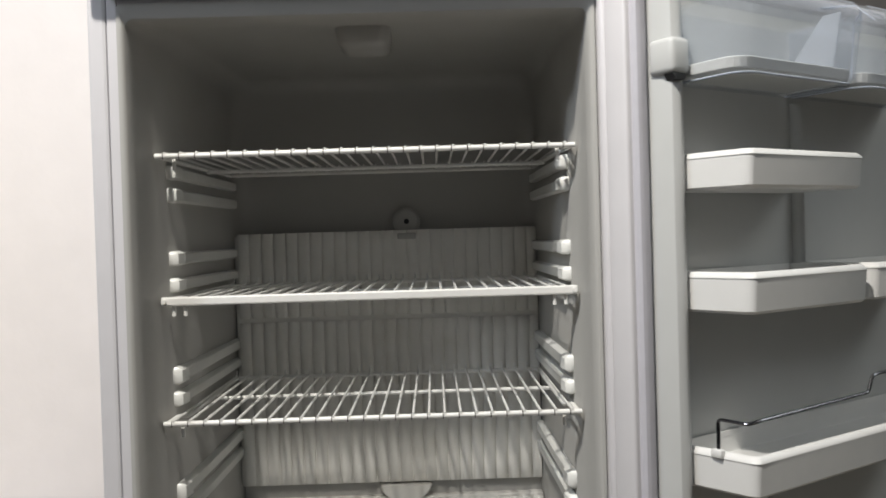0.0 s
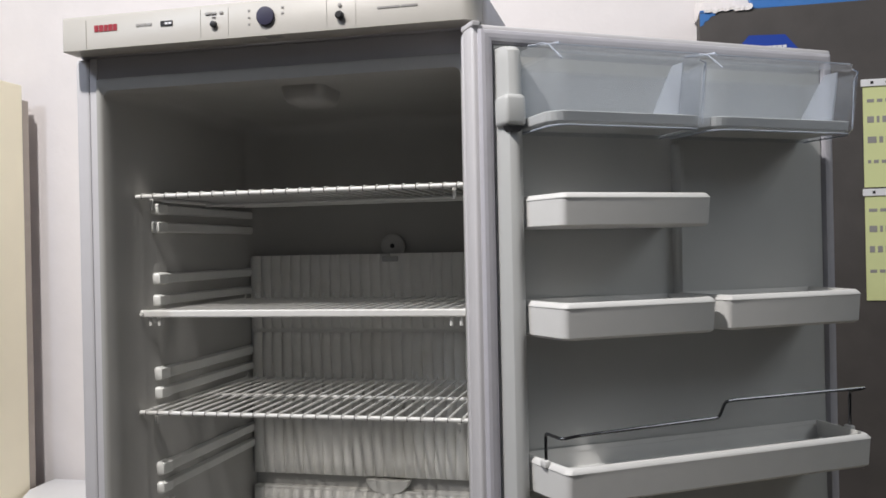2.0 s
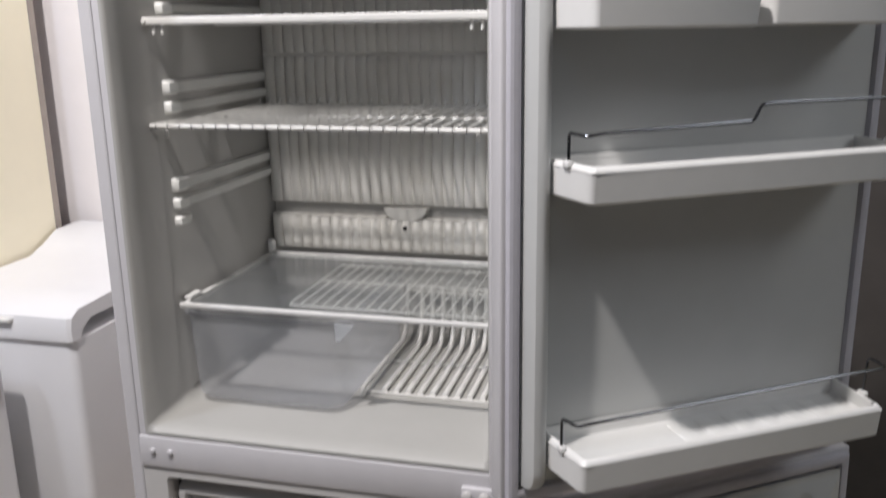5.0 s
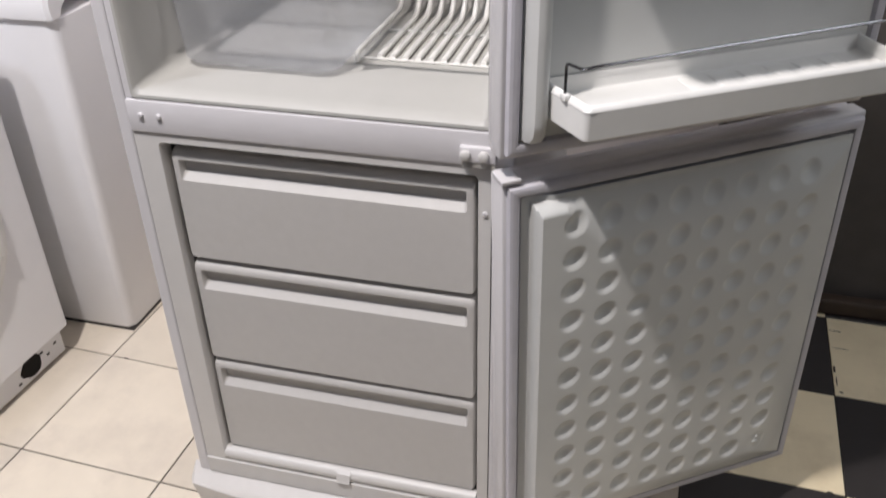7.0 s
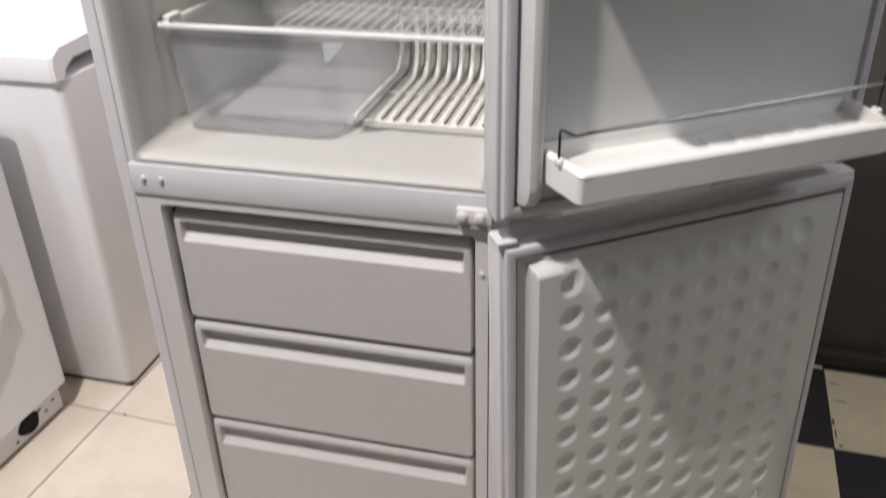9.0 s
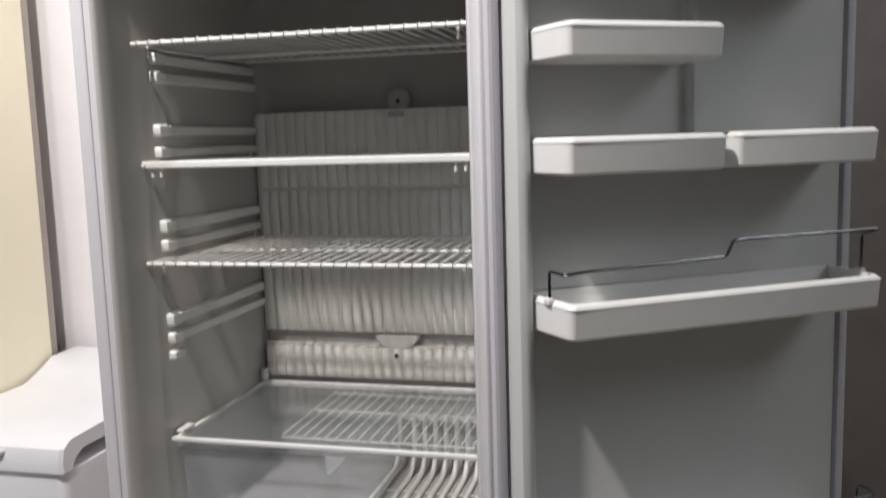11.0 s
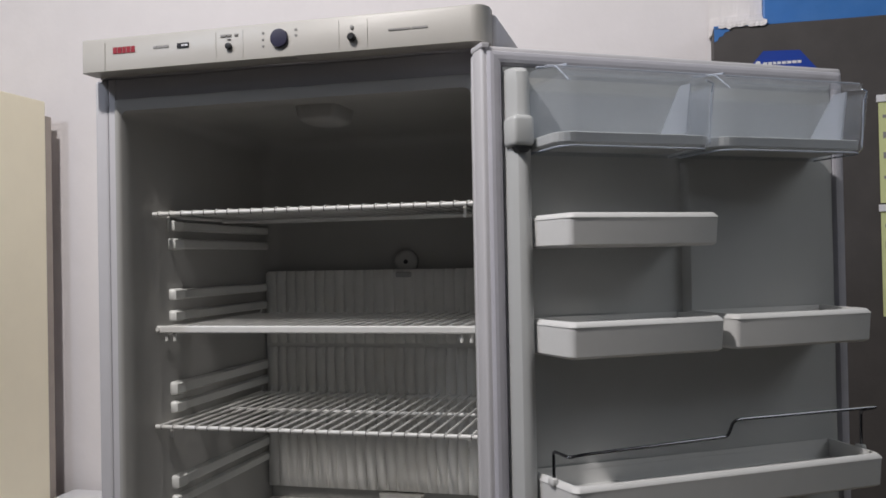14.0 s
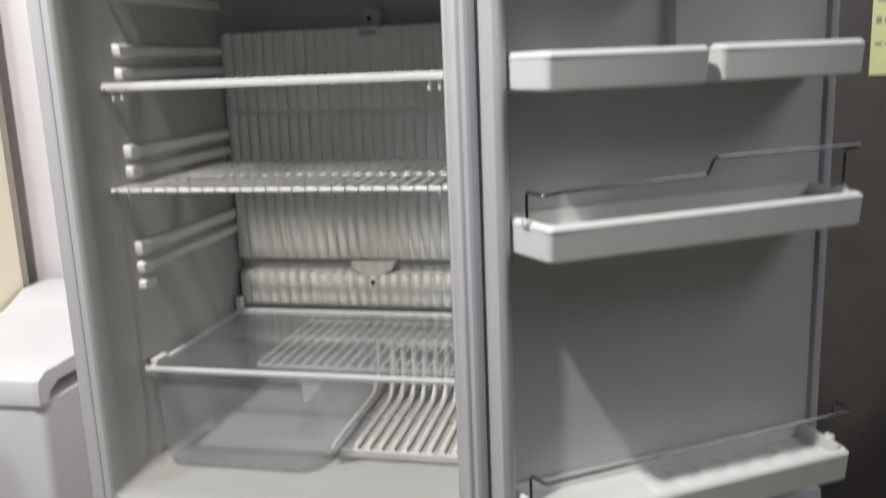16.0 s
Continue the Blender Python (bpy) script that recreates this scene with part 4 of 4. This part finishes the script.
# ---- tall cream cabinet ----
cc = thing("tall_cabinet", (-1.2, 0.75, 0), "tall cream lacquered cabinet behind the washing machines", "cabinet")
CX = -0.877
part("side_panel", box(CX - 0.03, CX, 0.43, 0.972, 0.0, 2.046, 0.003), CREAM, cc, "smooth cream side panel")
part("carcass", box(CX - 0.56, CX - 0.0305, 0.432, 0.971, 0.0, 2.044), CREAM, cc)
part("back_board", box(CX - 0.55, CX - 0.004, 0.9725, 1.0, 0.0, 2.006), BROWNBACK, cc, "dark brown back board")

# ---- things on the wall ----
bm = box(1.043, 2.99, WALL_Y - 0.03, WALL_Y - 0.001, 2.1045, 2.45, 0.003)
tagged(part("blue_board", bm, BLUE), "blue plastic film over a board above the cladding", "board")
bm = box(CLAD_X + 0.002, 1.12, CLAD_Y + 0.004, CLAD_Y + 0.05, 2.1032, 2.1085, 0.001)
tagged(part("blue_strip", bm, BLUE), "thin blue film strip on the cladding edge", "strip")


def drape(x0, x1, z0, z1, seed):
    """Crumpled paper hanging over the top edge of the cladding, with a ragged lower edge."""
    rnd = random.Random(seed)
    nx, rows = 26, (0.0, 0.006, 0.012, 0.020, 0.032, 0.05, 0.08, 0.14, 0.24, z1 - z0)
    rag = [rnd.uniform(-0.0015, 0.0015) + 0.003 * math.sin(i * 0.9) * math.cos(i * 0.37) for i in range(nx + 1)]
    bm = bmesh.new()
    layers = []
    for back in (0.0, 0.0012):
        grid = []
        for k, h in enumerate(rows):
            over = max(0.0, min(1.0, 1.3 - h / 0.030))
            line = []
            for i in range(nx + 1):
                fade = min(1.0, i / 4)
                y = (WALL_Y - 0.004) * (1 - over * fade) + (CLAD_Y - 0.004) * over * fade
                y -= fade * rnd.uniform(0.0, 0.0028) * max(0.06, 1 - h / 0.10)
                z = z0 + h + rag[i] * max(0.0, 1 - h / 0.05)
                line.append(bm.verts.new((x0 + (x1 - x0) * i / nx, y, z)) if not back else bm.verts.new(layers[0][k][i].co + Vector((0, back, 0))))
            grid.append(line)
        layers.append(grid)
    front, rear = layers
    for k in range(len(rows) - 1):
        for i in range(nx):
            bm.faces.new((front[k][i], front[k][i + 1], front[k + 1][i + 1], front[k + 1][i]))
            bm.faces.new((rear[k][i], rear[k + 1][i], rear[k + 1][i + 1], rear[k][i + 1]))
    for i in range(nx):
        bm.faces.new((front[0][i + 1], front[0][i], rear[0][i], rear[0][i + 1]))
    return bm


tagged(part("torn_paper", drape(0.920, 1.0425, 2.1005, 2.46, 3), PAPER), "torn crumpled white wallpaper over the cladding edge", "wallpaper")
scrap = [(0.9268, 2.070), (0.934, 2.073), (0.938, 2.081), (0.946, 2.083), (0.951, 2.091), (0.962, 2.094), (0.960, 2.1005), (0.9268, 2.1005)]
tagged(part("film_scrap", prism(scrap, CLAD_Y - 0.0012, CLAD_Y - 0.0004), BLUE), "ragged scrap of blue film on the cladding", "film")

sign = thing("blue_sign", (1.077, CLAD_Y - 0.003, 1.97), "small blue hexagonal sign with white print", "sign")
hexa = [(1.008, 2.012), (1.032, 1.972), (1.122, 1.970), (1.146, 1.994), (1.111, 2.038), (1.033, 2.041)]
part("plate", prism(hexa, CLAD_Y - 0.004, CLAD_Y - 0.0005), SIGNBLUE, sign)
part("logo_ring", disc((1.021, CLAD_Y - 0.004, 2.0125), (0, -1, 0), 0.0062, 0.0012, 16), WHITE, sign)
for x0, w in ((1.032, 0.009), (1.043, 0.008), (1.053, 0.007), (1.062, 0.008), (1.072, 0.009), (1.083, 0.009), (1.094, 0.009), (1.105, 0.008)):
    part("print_bar", box(x0, x0 + w, CLAD_Y - 0.0052, CLAD_Y - 0.0035, 2.0085, 2.0145), WHITE, sign)


def price_sheet(z0, z1, label):
    t = thing("price_sheet", (1.375, CLAD_Y - 0.002, z0), label, "paper sheet", "price sheets")
    part("sheet", box(1.270, 1.466, CLAD_Y - 0.003, CLAD_Y - 0.0012, z0, z1), YELLOW, t)
    s = part("hanger_strip", box(1.266, 1.470, CLAD_Y - 0.007, CLAD_Y - 0.0005, z1, z1 + 0.016, 0.001), WHITE, t, "white plastic hanger strip")
    for x in (1.285, 1.316, 1.358, 1.426):
        part("slot", box(x, x + 0.006, CLAD_Y - 0.0078, CLAD_Y - 0.0065, z1 + 0.005, z1 + 0.011), BLACK, s)
    rnd = random.Random(int(z0 * 100))
    for k in range(4):
        x = 1.278
        zz = z1 - 0.035 - k * 0.045
        while x < 1.436:
            w = rnd.uniform(0.004, 0.018)
            part("print_bar", box(x, x + w, CLAD_Y - 0.0038, CLAD_Y - 0.0028, zz, zz + (0.014 if k in (1, 2) else 0.007)), INK, t)
            x += w + 0.006
    return t


price_sheet(1.686, 1.909, "yellow green paper price sheet hung on the cladding")
price_sheet(1.435, 1.6665, "yellow green paper price sheet hung on the cladding")

# ---- floor tiles ----
TILES = {}


def tile_mesh(a, b, mat):
    key = (round(a, 4), round(b, 4), mat.name)
    if key not in TILES:
        bm = loft([[(x, y, z) for x, y in ((d, d), (a - d, d), (a - d, b - d), (d, b - d))] for z, d in ((-0.004, 0.0), (-0.001, 0.0), (0.0, 0.0012))], True, True)
        bmesh.ops.recalc_face_normals(bm, faces=bm.faces)
        me = bpy.data.meshes.new("tile")
        bm.to_mesh(me)
        bm.free()
        me.materials.append(mat)
        TILES[key] = me
    return TILES[key]


FLOOR = pose(-0.128, 0.029, 0, 0, 0, -2.2)     # the tiles run a little askew to the fridge


def lay(x0, x1, y0, y1, mat, j):
    """One tile, cut short of the walls."""
    x0, x1 = max(x0, -2.48) + j, min(x1, 3.22) - j
    y0, y1 = max(y0, -3.48) + j, min(y1, 1.08) - j
    if x1 - x0 < 0.01 or y1 - y0 < 0.01:
        return
    ob = new("tile", tile_mesh(x1 - x0, y1 - y0, mat))
    ob.parent = floor
    ob.matrix_basis = PLACE[floor].inverted() @ FLOOR @ Matrix.Translation((x0, y0, 0))


PX, PY = 0.3445, 0.3270
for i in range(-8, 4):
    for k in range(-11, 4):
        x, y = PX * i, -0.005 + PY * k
        # unseen rows at the front are made black to cut bounce light
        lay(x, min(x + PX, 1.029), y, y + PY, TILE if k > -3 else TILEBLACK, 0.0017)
CXP, CYP = 0.318, 0.307
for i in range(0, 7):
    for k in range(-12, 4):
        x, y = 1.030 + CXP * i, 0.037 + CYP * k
        # the check also turns all black out of view, again to limit bounce
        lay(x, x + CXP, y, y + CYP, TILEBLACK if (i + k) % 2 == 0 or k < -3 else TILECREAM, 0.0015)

# chips and dirt in the joints
rnd = random.Random(5)
for x, y, w, h in ((1.352, 0.90, 0.030, 0.003), (1.353, 0.83, 0.045, 0.0025), (1.351, 0.73, 0.006, 0.030), (1.354, 0.685, 0.004, 0.040), (1.358, 0.662, 0.012, 0.006),
                   (-0.003, -0.075, 0.007, 0.009), (1.013, 0.09, 0.010, 0.012), (1.310, 0.343, 0.014, 0.004), (-0.31, 0.321, 0.012, 0.004)):
    n = 8
    ring = [(x + w / 2 + math.cos(2 * math.pi * k / n) * w / 2 * rnd.uniform(0.6, 1.1), y + h / 2 + math.sin(2 * math.pi * k / n) * h / 2 * rnd.uniform(0.6, 1.1)) for k in range(n)]
    part("chip", prism(ring, -0.002, 0.0006, "z"), GROUT, floor, "", FLOOR)
